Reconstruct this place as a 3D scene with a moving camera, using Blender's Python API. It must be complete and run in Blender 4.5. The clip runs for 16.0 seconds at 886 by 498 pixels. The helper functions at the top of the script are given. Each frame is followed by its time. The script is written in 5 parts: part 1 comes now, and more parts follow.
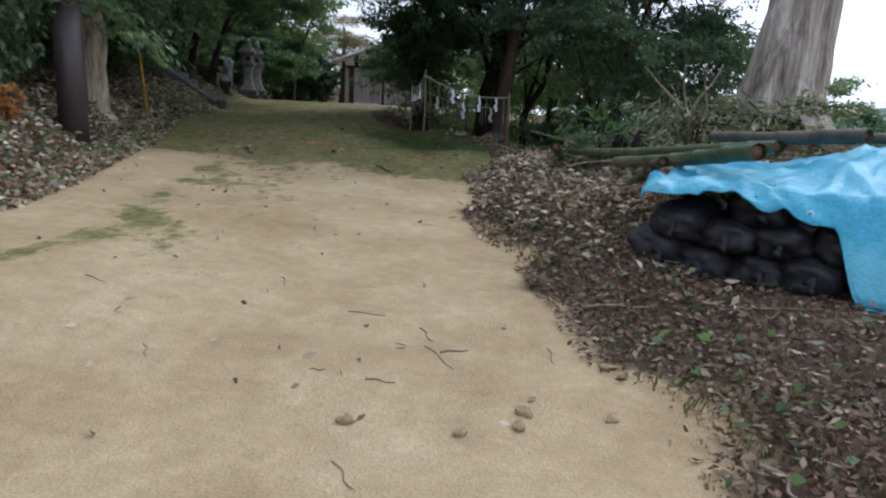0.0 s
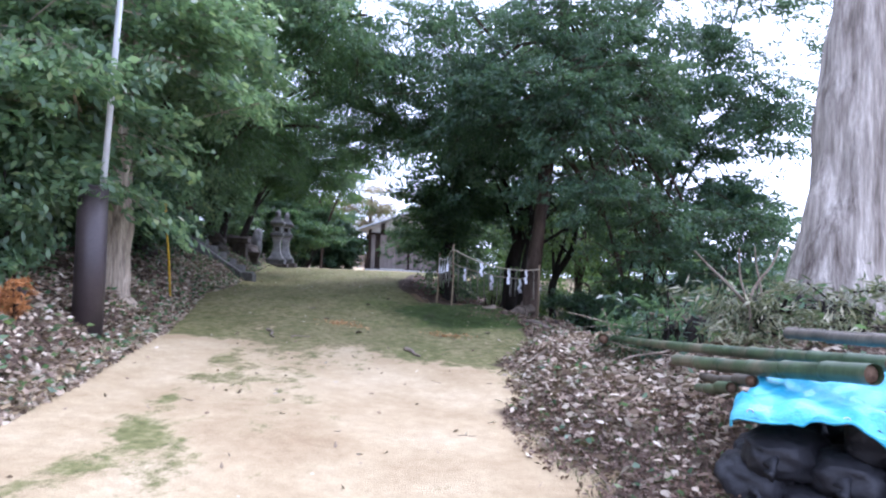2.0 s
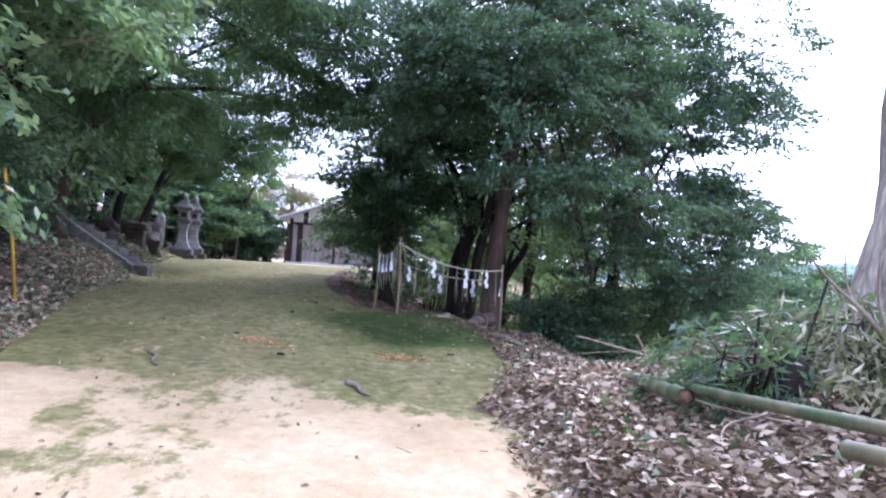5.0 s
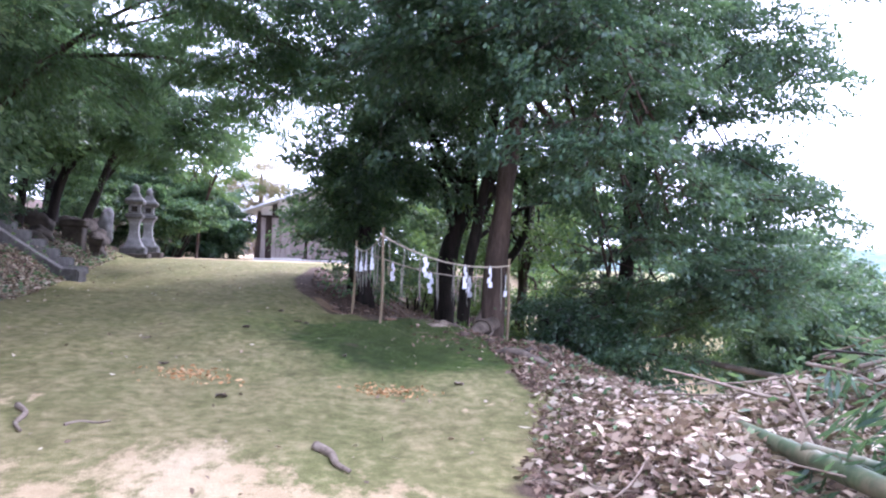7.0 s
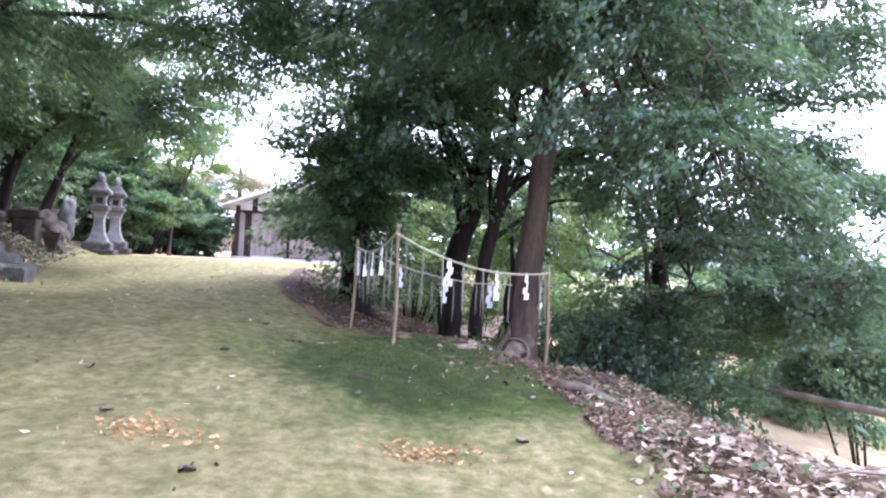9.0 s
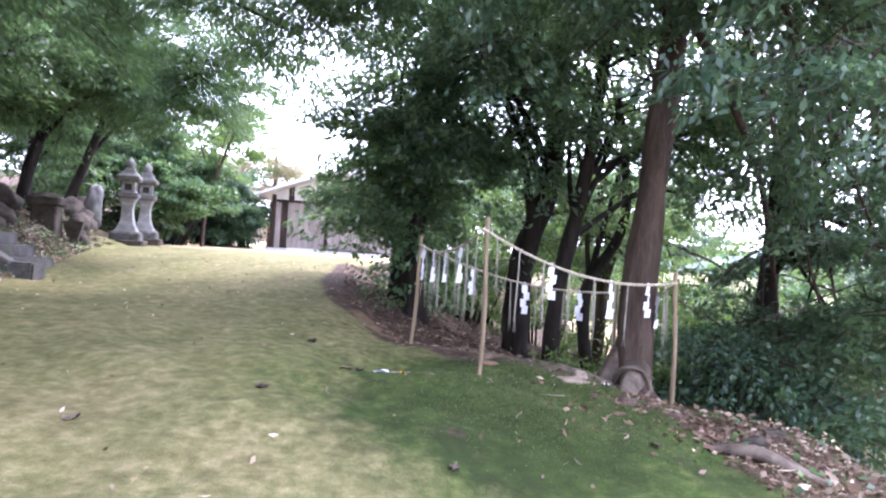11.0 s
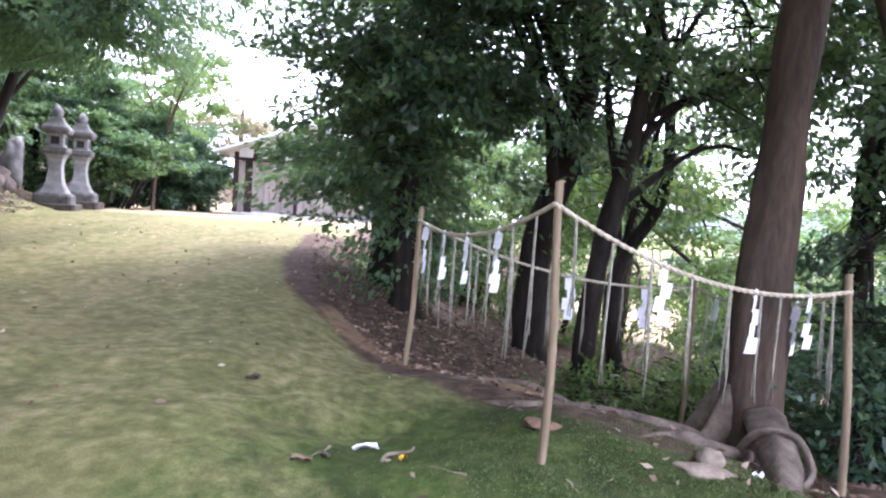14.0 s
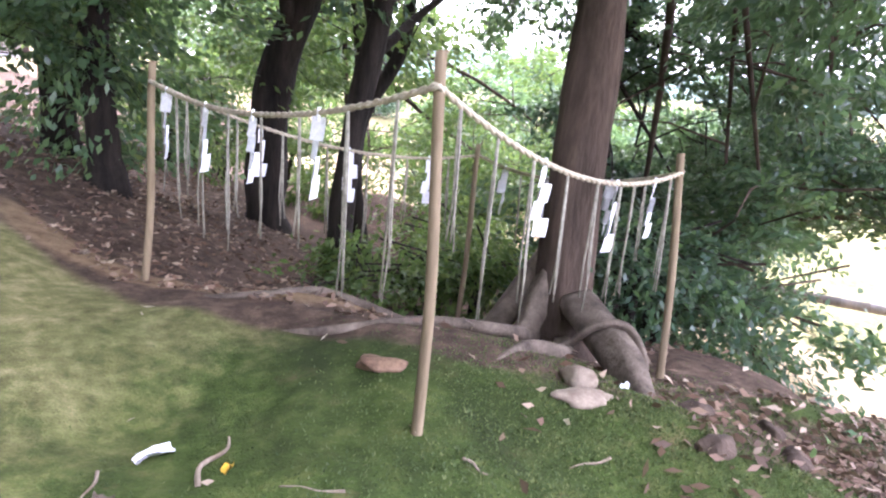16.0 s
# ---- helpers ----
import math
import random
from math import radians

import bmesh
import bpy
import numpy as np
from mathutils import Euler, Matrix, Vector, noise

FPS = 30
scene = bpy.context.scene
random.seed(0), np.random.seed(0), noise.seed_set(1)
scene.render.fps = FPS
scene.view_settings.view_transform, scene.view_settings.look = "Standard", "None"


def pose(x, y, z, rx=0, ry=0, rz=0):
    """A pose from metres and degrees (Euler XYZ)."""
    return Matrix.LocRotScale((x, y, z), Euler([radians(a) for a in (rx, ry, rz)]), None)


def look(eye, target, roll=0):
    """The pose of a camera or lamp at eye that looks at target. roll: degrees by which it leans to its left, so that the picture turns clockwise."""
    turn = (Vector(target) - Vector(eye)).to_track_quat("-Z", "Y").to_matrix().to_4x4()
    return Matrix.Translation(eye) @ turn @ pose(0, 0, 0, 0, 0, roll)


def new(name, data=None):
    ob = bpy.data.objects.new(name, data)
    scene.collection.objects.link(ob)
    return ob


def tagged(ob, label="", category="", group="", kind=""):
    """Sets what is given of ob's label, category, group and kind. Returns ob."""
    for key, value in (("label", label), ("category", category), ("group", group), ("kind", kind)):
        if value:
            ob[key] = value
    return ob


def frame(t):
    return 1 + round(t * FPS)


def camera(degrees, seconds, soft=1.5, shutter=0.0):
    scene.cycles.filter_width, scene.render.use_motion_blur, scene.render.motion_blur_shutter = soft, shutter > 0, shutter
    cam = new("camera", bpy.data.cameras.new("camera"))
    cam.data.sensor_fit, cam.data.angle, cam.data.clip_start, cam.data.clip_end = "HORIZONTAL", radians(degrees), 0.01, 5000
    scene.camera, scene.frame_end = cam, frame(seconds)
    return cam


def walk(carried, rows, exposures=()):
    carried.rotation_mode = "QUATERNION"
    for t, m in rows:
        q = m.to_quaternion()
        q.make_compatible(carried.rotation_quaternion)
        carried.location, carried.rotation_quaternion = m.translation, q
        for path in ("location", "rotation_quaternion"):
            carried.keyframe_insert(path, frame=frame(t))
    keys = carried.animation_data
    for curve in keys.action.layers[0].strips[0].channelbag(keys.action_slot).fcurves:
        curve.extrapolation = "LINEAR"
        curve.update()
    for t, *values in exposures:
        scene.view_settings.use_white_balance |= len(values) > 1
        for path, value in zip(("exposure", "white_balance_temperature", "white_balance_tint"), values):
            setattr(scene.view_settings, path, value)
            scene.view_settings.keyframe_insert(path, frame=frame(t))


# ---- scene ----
cam = camera(67.4, 16.0, soft=2.2)
# t, x, y, z, yaw, pitch, roll
ROWS = [
    (0.0, 0.341, -0.491, 1.158, 1.51, -11.34, -2.87),
    (0.5, 0.275, -0.272, 1.397, 4.94, -5.72, -3.46),
    (1.0, 0.210, -0.217, 1.455, 7.41, -2.37, -3.28),
    (1.5, 0.184, -0.152, 1.456, 5.14, 0.83, -2.69),
    (2.0, 0.194, 0.155, 1.455, 3.48, 2.11, -2.24),
    (2.5, 0.075, 0.527, 1.445, 2.06, 2.33, -2.85),
    (3.0, 0.031, 0.856, 1.473, -0.59, 0.50, -2.76),
    (3.5, -0.028, 1.274, 1.501, 1.37, 1.41, -3.16),
    (4.0, -0.155, 1.661, 1.515, -0.63, 1.80, -3.56),
    (6.5, -0.461, 4.410, 1.615, -4.94, 1.72, -2.51),
    (7.0, -0.466, 4.879, 1.631, -5.42, 1.18, -1.98),
    (7.5, -0.609, 5.316, 1.662, -7.04, 0.73, -3.02),
    (8.0, -0.630, 5.803, 1.623, -8.10, 1.03, -3.27),
    (8.5, -0.785, 6.260, 1.626, -7.99, 1.03, -3.96),
    (9.0, -0.847, 6.663, 1.667, -7.29, 1.27, -2.86),
    (9.5, -0.902, 7.119, 1.667, -4.40, 1.80, -2.73),
    (10.0, -1.052, 7.521, 1.695, -4.55, 1.50, -3.65),
    (12.5, -1.257, 9.774, 1.832, -4.50, -0.61, -3.35),
    (13.0, -1.224, 10.182, 1.856, 0.20, 2.55, -2.63),
    (13.5, -1.256, 10.540, 1.811, -1.00, 1.67, -3.41),
    (14.0, -1.294, 10.845, 1.878, -6.69, -2.80, -3.89),
    (14.5, -1.254, 11.215, 1.871, -14.27, -6.51, -4.99),
    (15.0, -1.393, 11.456, 1.898, -21.83, -8.61, -5.73),
    (15.5, -1.538, 11.694, 1.907, -28.03, -12.08, -5.52),
    (16.0, -1.569, 11.992, 2.000, -32.99, -14.64, -4.82),
]
EXPOSURE = [(0.0, -0.38, 5780, 15), (0.5, 0.08, 5590, 18), (1.0, 0.38, 5400, 19), (2.0, 0.9, 5180, 26), (4.0, 1.06, 5200, 28), (7.0, 1.6, 5320, 34), (10.0, 2.18, 5520, 33), (12.5, 2.22, 5580, 30), (13.6, 2.17, 5620, 30), (15.0, 2.52, 5760, 31), (16.0, 2.72, 5900, 32)]
walk(cam, [(t, pose(x, y, z, 90 + pitch, roll, yaw)) for t, x, y, z, yaw, pitch, roll in ROWS], EXPOSURE)

# ---- light ----
SUN_ELEV, SUN_AZ = 52.0, 38.0      # azimuth from +y towards +x
world = bpy.data.worlds.new("sky")
scene.world = world
world.use_nodes = True
wn, wl = world.node_tree.nodes, world.node_tree.links
sky = wn.new("ShaderNodeTexSky")
sky.sky_type = "NISHITA"
sky.sun_disc = False
sky.sun_elevation, sky.sun_rotation = radians(SUN_ELEV), radians(SUN_AZ)
sky.air_density, sky.dust_density = 1.0, 4.0
haze = wn.new("ShaderNodeMix")
haze.data_type = "RGBA"
haze.inputs["Factor"].default_value = 0.7
haze.inputs["B"].default_value = (14.0, 14.6, 15.6, 1)
wl.new(sky.outputs[0], haze.inputs["A"])
wl.new(haze.outputs["Result"], wn["Background"].inputs["Color"])
wn["Background"].inputs["Strength"].default_value = 0.15
sun_data = bpy.data.lights.new("sun", "SUN")
sun_data.energy, sun_data.angle, sun_data.color = 1.5, radians(12), (1.0, 0.95, 0.87)
sun = new("sun", sun_data)
sd = Vector((math.sin(radians(SUN_AZ)) * math.cos(radians(SUN_ELEV)), math.cos(radians(SUN_AZ)) * math.cos(radians(SUN_ELEV)), math.sin(radians(SUN_ELEV))))
sun.matrix_world = look(sd * 60, (0, 0, 0))

# ---- materials ----
def material(name, rough=0.8, metal=0.0, spec=0.3):
    m = bpy.data.materials.new(name)
    m.use_nodes = True
    b = m.node_tree.nodes["Principled BSDF"]
    b.inputs["Roughness"].default_value = rough
    b.inputs["Metallic"].default_value = metal
    b.inputs["Specular IOR Level"].default_value = spec
    return m, m.node_tree.nodes, m.node_tree.links, b


def ramp(n, l, fac, stops):
    r = n.new("ShaderNodeValToRGB")
    e = r.color_ramp.elements
    while len(e) < len(stops):
        e.new(0.5)
    for k, (p, c) in zip(e, stops):
        k.position, k.color = p, (*c, 1)
    l.new(fac, r.inputs[0])
    return r.outputs[0]


def noise_tex(n, l, scale, detail=4, rough=0.6, stretch=None, vec="Object"):
    t = n.new("ShaderNodeTexCoord")
    mp = n.new("ShaderNodeMapping")
    mp.inputs["Scale"].default_value = stretch or (1, 1, 1)
    l.new(t.outputs[vec], mp.inputs[0])
    x = n.new("ShaderNodeTexNoise")
    x.inputs["Scale"].default_value, x.inputs["Detail"].default_value, x.inputs["Roughness"].default_value = scale, detail, rough
    l.new(mp.outputs[0], x.inputs["Vector"])
    return x.outputs[0]


def mix(n, l, fac, a, b, mode="MIX"):
    m = n.new("ShaderNodeMix")
    m.data_type, m.blend_type = "RGBA", mode
    for key, v in (("Factor", fac), ("A", a), ("B", b)):
        if isinstance(v, (int, float)):
            m.inputs[key].default_value = v
        elif isinstance(v, tuple):
            m.inputs[key].default_value = (*v, 1)
        else:
            l.new(v, m.inputs[key])
    return m.outputs["Result"]


def bump(n, l, b, height, strength=0.4, dist=0.02):
    x = n.new("ShaderNodeBump")
    x.inputs["Strength"].default_value, x.inputs["Distance"].default_value = strength, dist
    l.new(height, x.inputs["Height"])
    l.new(x.outputs[0], b.inputs["Normal"])


def surface(name, dark, light, scale=6, rough=0.8, spec=0.3, metal=0.0, stretch=None, fine=60, relief=0.4, dist=0.01, vary=0.15, stain=None):
    """A natural surface: two scales of noise between two colours, fine relief, random tint a piece."""
    m, n, l, b = material(name, rough, metal, spec)
    big = noise_tex(n, l, scale, 5, 0.65, stretch)
    small = noise_tex(n, l, fine, 3, 0.6, stretch)
    c = ramp(n, l, big, [(0.3, dark), (0.7, light)])
    c = mix(n, l, 0.35, c, ramp(n, l, small, [(0.3, (0.35, 0.35, 0.35)), (0.7, (1.15, 1.15, 1.15))]), "MULTIPLY")
    if stain:
        c = mix(n, l, ramp(n, l, noise_tex(n, l, scale * 0.4, 6, 0.7), [(0.48, (0, 0, 0)), (0.62, (0.8, 0.8, 0.8))]), c, stain)
    info = n.new("ShaderNodeObjectInfo")
    c = mix(n, l, vary, c, ramp(n, l, info.outputs["Random"], [(0, (0.3, 0.3, 0.3)), (1, (1, 1, 1))]), "MULTIPLY")
    l.new(c, b.inputs["Base Color"])
    bump(n, l, b, mix(n, l, 0.5, big, small), relief, dist)
    return m


def leaf_material(name, stops, rough=0.42, thin=0.35, spec=0.4, through_tint=(0.22, 0.34, 0.08)):
    """Leaves: colour by island, light passing through."""
    m, n, l, b = material(name, rough, 0, spec)
    geo = n.new("ShaderNodeNewGeometry")
    c = ramp(n, l, geo.outputs["Random Per Island"], stops)
    big = noise_tex(n, l, 0.6, 3, 0.6)
    c = mix(n, l, 0.6, c, ramp(n, l, big, [(0.3, (0.5, 0.55, 0.5)), (0.7, (1.25, 1.2, 1.0))]), "MULTIPLY")
    l.new(c, b.inputs["Base Color"])
    tr = n.new("ShaderNodeBsdfTranslucent")
    l.new(mix(n, l, 0.4, c, through_tint), tr.inputs["Color"])
    ms = n.new("ShaderNodeMixShader")
    ms.inputs[0].default_value = thin
    l.new(b.outputs[0], ms.inputs[1])
    l.new(tr.outputs[0], ms.inputs[2])
    l.new(ms.outputs[0], n["Material Output"].inputs["Surface"])
    return m


M_LEAF = leaf_material("leaf_evergreen", [(0, (0.05, 0.11, 0.066)), (0.5, (0.092, 0.178, 0.098)), (0.9, (0.145, 0.245, 0.105)), (1, (0.21, 0.29, 0.1))], rough=0.34, thin=0.52, spec=0.6)
# broad leaves of the left bank, lightened in colour for the skylight on them
M_LEAF_BROAD_LIT = leaf_material("leaf_broad_skylit", [(0, (0.1, 0.175, 0.115)), (0.5, (0.17, 0.27, 0.165)), (0.9, (0.26, 0.37, 0.2)), (1, (0.36, 0.43, 0.21))], rough=0.3, thin=0.64, spec=0.7)
M_LEAF_DARK = leaf_material("leaf_dark", [(0, (0.026, 0.064, 0.05)), (0.6, (0.056, 0.113, 0.076)), (1, (0.096, 0.165, 0.082))], rough=0.34, thin=0.46, spec=0.45, through_tint=(0.2, 0.32, 0.08))
M_LEAF_LIGHT = leaf_material("leaf_light", [(0, (0.05, 0.1, 0.03)), (0.6, (0.09, 0.165, 0.048)), (1, (0.19, 0.25, 0.07))], rough=0.45, thin=0.55)
M_LEAF_FERN = leaf_material("leaf_conifer", [(0, (0.036, 0.088, 0.056)), (0.6, (0.064, 0.132, 0.066)), (1, (0.1, 0.178, 0.07))], rough=0.5, thin=0.48)
M_BRUSH = leaf_material("wilting_leaf", [(0, (0.07, 0.08, 0.045)), (0.5, (0.15, 0.155, 0.09)), (1, (0.34, 0.31, 0.21))], rough=0.5, thin=0.25)
M_TWIGS = leaf_material("dry_twigs", [(0, (0.2, 0.15, 0.09)), (1, (0.4, 0.32, 0.2))], rough=0.8, thin=0.3)
M_LITTER = leaf_material("dead_leaf", [(0, (0.07, 0.045, 0.03)), (0.3, (0.2, 0.135, 0.1)), (0.65, (0.38, 0.29, 0.22)), (1, (0.62, 0.54, 0.45))], rough=0.6, thin=0.1, spec=0.35)
M_LITTER_RED = leaf_material("dead_leaf_dark", [(0, (0.07, 0.04, 0.03)), (0.55, (0.15, 0.09, 0.065)), (0.85, (0.24, 0.165, 0.125)), (1, (0.38, 0.3, 0.24))], rough=0.65, thin=0.05, spec=0.3)
M_GRASS = leaf_material("grass_blade", [(0, (0.035, 0.055, 0.018)), (0.6, (0.075, 0.105, 0.035)), (1, (0.15, 0.17, 0.065))], rough=0.8, thin=0.2)
M_BARK = surface("bark_brown", (0.034, 0.025, 0.019), (0.115, 0.083, 0.062), 7, 0.9, 0.15, stretch=(1, 1, 0.18), fine=40, relief=0.9, dist=0.03)
M_BARK_DARK = surface("bark_dark", (0.012, 0.011, 0.01), (0.05, 0.04, 0.033), 7, 0.9, 0.15, stretch=(1, 1, 0.2), fine=40, relief=0.9, dist=0.03)
M_BARK_PALE = surface("bark_pale", (0.13, 0.1, 0.075), (0.6, 0.5, 0.38), 9, 0.9, 0.15, stretch=(1, 1, 0.16), fine=35, relief=1.0, dist=0.04)
M_BARK_GREY = surface("bark_grey", (0.1, 0.075, 0.06), (0.6, 0.54, 0.46), 6, 0.9, 0.15, stretch=(1, 1, 0.11), fine=24, relief=1.0, dist=0.07)
M_ROOT = surface("root_bark", (0.055, 0.043, 0.033), (0.21, 0.17, 0.13), 6, 0.9, 0.15, fine=50, relief=0.8, dist=0.02)
M_STONE = surface("granite_weathered", (0.06, 0.057, 0.053), (0.22, 0.21, 0.195), 3, 0.9, 0.2, fine=90, relief=0.5, dist=0.01, stain=(0.05, 0.05, 0.04))
M_STONE_PALE = surface("granite_pale", (0.11, 0.105, 0.098), (0.36, 0.35, 0.33), 3, 0.85, 0.2, fine=90, relief=0.4, dist=0.01, stain=(0.12, 0.11, 0.09))
M_ROCK = surface("rock_brown", (0.035, 0.029, 0.024), (0.12, 0.1, 0.08), 4, 0.92, 0.15, fine=50, relief=0.8, dist=0.03)
M_POLEWOOD = surface("post_wood", (0.09, 0.066, 0.042), (0.34, 0.265, 0.165), 5, 0.85, 0.2, stretch=(1, 1, 0.12), fine=60, relief=0.5, dist=0.006)
M_ROPE = surface("straw_rope", (0.3, 0.26, 0.18), (0.55, 0.5, 0.38), 40, 0.9, 0.1, fine=160, relief=0.8, dist=0.004)
M_STRAW = surface("straw_string", (0.2, 0.19, 0.15), (0.42, 0.4, 0.32), 30, 0.9, 0.1, fine=160, relief=0.6, dist=0.003, vary=0.35)
M_PAPER = surface("white_paper", (0.72, 0.74, 0.78), (0.85, 0.86, 0.88), 8, 0.8, 0.2, fine=60, relief=0.1, vary=0.05)
M_PIPE = surface("brown_pole_sheath", (0.035, 0.026, 0.026), (0.06, 0.045, 0.043), 2, 0.45, 0.4, fine=40, relief=0.05)
M_SHAFT = surface("grey_steel_shaft", (0.5, 0.5, 0.5), (0.75, 0.76, 0.78), 1.5, 0.3, 0.6, stretch=(4, 4, 0.1), fine=30, relief=0.05)
M_YELLOW = surface("yellow_plastic", (0.6, 0.36, 0.02), (0.75, 0.47, 0.04), 5, 0.5, 0.4, fine=40, relief=0.1)
M_BAMBOO = surface("bamboo_green", (0.035, 0.06, 0.03), (0.1, 0.14, 0.065), 5, 0.45, 0.4, fine=50, relief=0.15, stretch=(1, 1, 0.2), stain=(0.2, 0.17, 0.11))
M_BAMBOO_OLD = surface("bamboo_old", (0.05, 0.045, 0.035), (0.15, 0.125, 0.09), 5, 0.6, 0.3, fine=50, relief=0.2, stretch=(1, 1, 0.2))
M_BAMBOO_IN = surface("bamboo_inside", (0.1, 0.06, 0.04), (0.25, 0.16, 0.1), 20, 0.8, 0.2)
M_TARP = surface("blue_tarp", (0.03, 0.3, 0.46), (0.07, 0.42, 0.58), 4, 0.45, 0.4, fine=40, relief=0.7, dist=0.02, stain=(0.13, 0.45, 0.58))
M_SACK = surface("black_sack", (0.01, 0.01, 0.012), (0.035, 0.035, 0.04), 9, 0.55, 0.3, fine=50, relief=0.8, dist=0.01)
M_PLANK = surface("grey_plank", (0.19, 0.16, 0.145), (0.34, 0.3, 0.27), 4, 0.85, 0.2, stretch=(1, 1, 0.1), fine=40, relief=0.4)
M_DARKWOOD = surface("dark_timber", (0.02, 0.014, 0.011), (0.06, 0.042, 0.034), 5, 0.8, 0.2, stretch=(1, 1, 0.15), fine=40)
M_PLASTER = surface("white_plaster", (0.6, 0.58, 0.55), (0.75, 0.73, 0.7), 2, 0.9, 0.2, fine=60, relief=0.1)
M_ROOF = surface("pale_metal_roof", (0.55, 0.57, 0.6), (0.72, 0.74, 0.77), 2, 0.4, 0.5, fine=30, relief=0.1)
M_SLAB = surface("concrete_slab", (0.45, 0.44, 0.42), (0.62, 0.61, 0.58), 3, 0.85, 0.2, fine=60)
# distance haze is mixed into this colour: paler and bluer than near leaves
M_HILL = surface("hazed_far_forest", (0.1, 0.15, 0.14), (0.18, 0.24, 0.22), 0.05, 0.95, 0.1, fine=0.4, relief=0.15, dist=1.0)
M_STICK = surface("dry_stick", (0.14, 0.1, 0.07), (0.36, 0.3, 0.23), 10, 0.85, 0.2, fine=60, vary=0.4)
M_CLOD = surface("sand_clod", (0.26, 0.19, 0.11), (0.45, 0.35, 0.22), 8, 0.95, 0.1, fine=70, relief=0.6, dist=0.01)
M_CHIP = leaf_material("orange_chip", [(0, (0.28, 0.14, 0.06)), (0.6, (0.46, 0.27, 0.13)), (1, (0.56, 0.4, 0.24))], rough=0.8, thin=0.05, spec=0.2)
M_ORANGE = surface("orange_dry_fern", (0.32, 0.13, 0.04), (0.5, 0.24, 0.09), 12, 0.9, 0.1, fine=60)

# ground: sand, moss, soil and litter by three masks
M_GROUND, gn, gl, gb = material("ground", 0.95, 0, 0.12)
def mask(name):
    a = gn.new("ShaderNodeAttribute")
    a.attribute_name = name
    return a.outputs["Fac"]
n1, n2, n3 = noise_tex(gn, gl, 0.9, 6, 0.65), noise_tex(gn, gl, 9, 5, 0.65), noise_tex(gn, gl, 90, 3, 0.6)
n2h = noise_tex(gn, gl, 4.5, 8, 0.75, (1, 0.6, 1))
sand = ramp(gn, gl, n1, [(0.3, (0.325, 0.24, 0.137)), (0.5, (0.43, 0.34, 0.204)), (0.7, (0.52, 0.425, 0.275))])
sand = mix(gn, gl, 0.4, sand, ramp(gn, gl, n2, [(0.3, (0.62, 0.6, 0.55)), (0.65, (1.1, 1.1, 1.1))]), "MULTIPLY")
sand = mix(gn, gl, 0.45, sand, ramp(gn, gl, n3, [(0.3, (0.6, 0.58, 0.52)), (0.65, (1.15, 1.15, 1.15))]), "MULTIPLY")
moss = ramp(gn, gl, n2, [(0.3, (0.1, 0.105, 0.04)), (0.5, (0.19, 0.184, 0.077)), (0.7, (0.33, 0.29, 0.153))])
moss = mix(gn, gl, 0.5, moss, ramp(gn, gl, n3, [(0.3, (0.5, 0.5, 0.45)), (0.7, (1.2, 1.2, 1.1))]), "MULTIPLY")
# greener moss by the fence, its colour darkened for the shade under the tree
moss_shade = ramp(gn, gl, n2, [(0.3, (0.03, 0.05, 0.012)), (0.5, (0.065, 0.098, 0.024)), (0.75, (0.14, 0.16, 0.05))])
moss_shade = mix(gn, gl, 0.5, moss_shade, ramp(gn, gl, n3, [(0.3, (0.4, 0.45, 0.4)), (0.7, (1.25, 1.25, 1.1))]), "MULTIPLY")
soil = ramp(gn, gl, n2, [(0.3, (0.042, 0.029, 0.021)), (0.55, (0.1, 0.069, 0.049)), (0.75, (0.2, 0.145, 0.104))])
soil = mix(gn, gl, 0.5, soil, ramp(gn, gl, n3, [(0.3, (0.45, 0.45, 0.45)), (0.7, (1.2, 1.2, 1.2))]), "MULTIPLY")
def edge(name, lo, hi, wobble=0.9):
    a = gn.new("ShaderNodeMath"); a.operation = "MULTIPLY_ADD"
    gl.new(mix(gn, gl, 0.55, n1, n2h), a.inputs[0]); a.inputs[1].default_value = wobble
    gl.new(mask(name), a.inputs[2])
    return ramp(gn, gl, a.outputs[0], [(lo + wobble / 2, (0, 0, 0)), (hi + wobble / 2, (1, 1, 1))])
n0 = noise_tex(gn, gl, 0.5, 7, 0.72, (1.0, 0.6, 1.0))
moss = mix(gn, gl, ramp(gn, gl, n0, [(0.42, (0, 0, 0)), (0.62, (0.5, 0.5, 0.5))]), moss, ramp(gn, gl, n2, [(0.3, (0.15, 0.115, 0.06)), (0.7, (0.3, 0.235, 0.13))]))
moss = mix(gn, gl, ramp(gn, gl, noise_tex(gn, gl, 1.6, 7, 0.75, (1, 0.45, 1)), [(0.44, (0, 0, 0)), (0.68, (0.6, 0.6, 0.6))]), moss, (0.075, 0.088, 0.025))
gc = mix(gn, gl, edge("moss", 0.2, 0.84, 1.4), sand, moss)
moss_shade = mix(gn, gl, ramp(gn, gl, noise_tex(gn, gl, 2.2, 7, 0.72, (1, 0.6, 1)), [(0.46, (0, 0, 0)), (0.64, (0.85, 0.85, 0.85))]), moss_shade, (0.028, 0.036, 0.014))
moss_shade = mix(gn, gl, ramp(gn, gl, noise_tex(gn, gl, 3.1, 6, 0.7), [(0.6, (0, 0, 0)), (0.72, (0.7, 0.7, 0.7))]), moss_shade, (0.16, 0.115, 0.06))
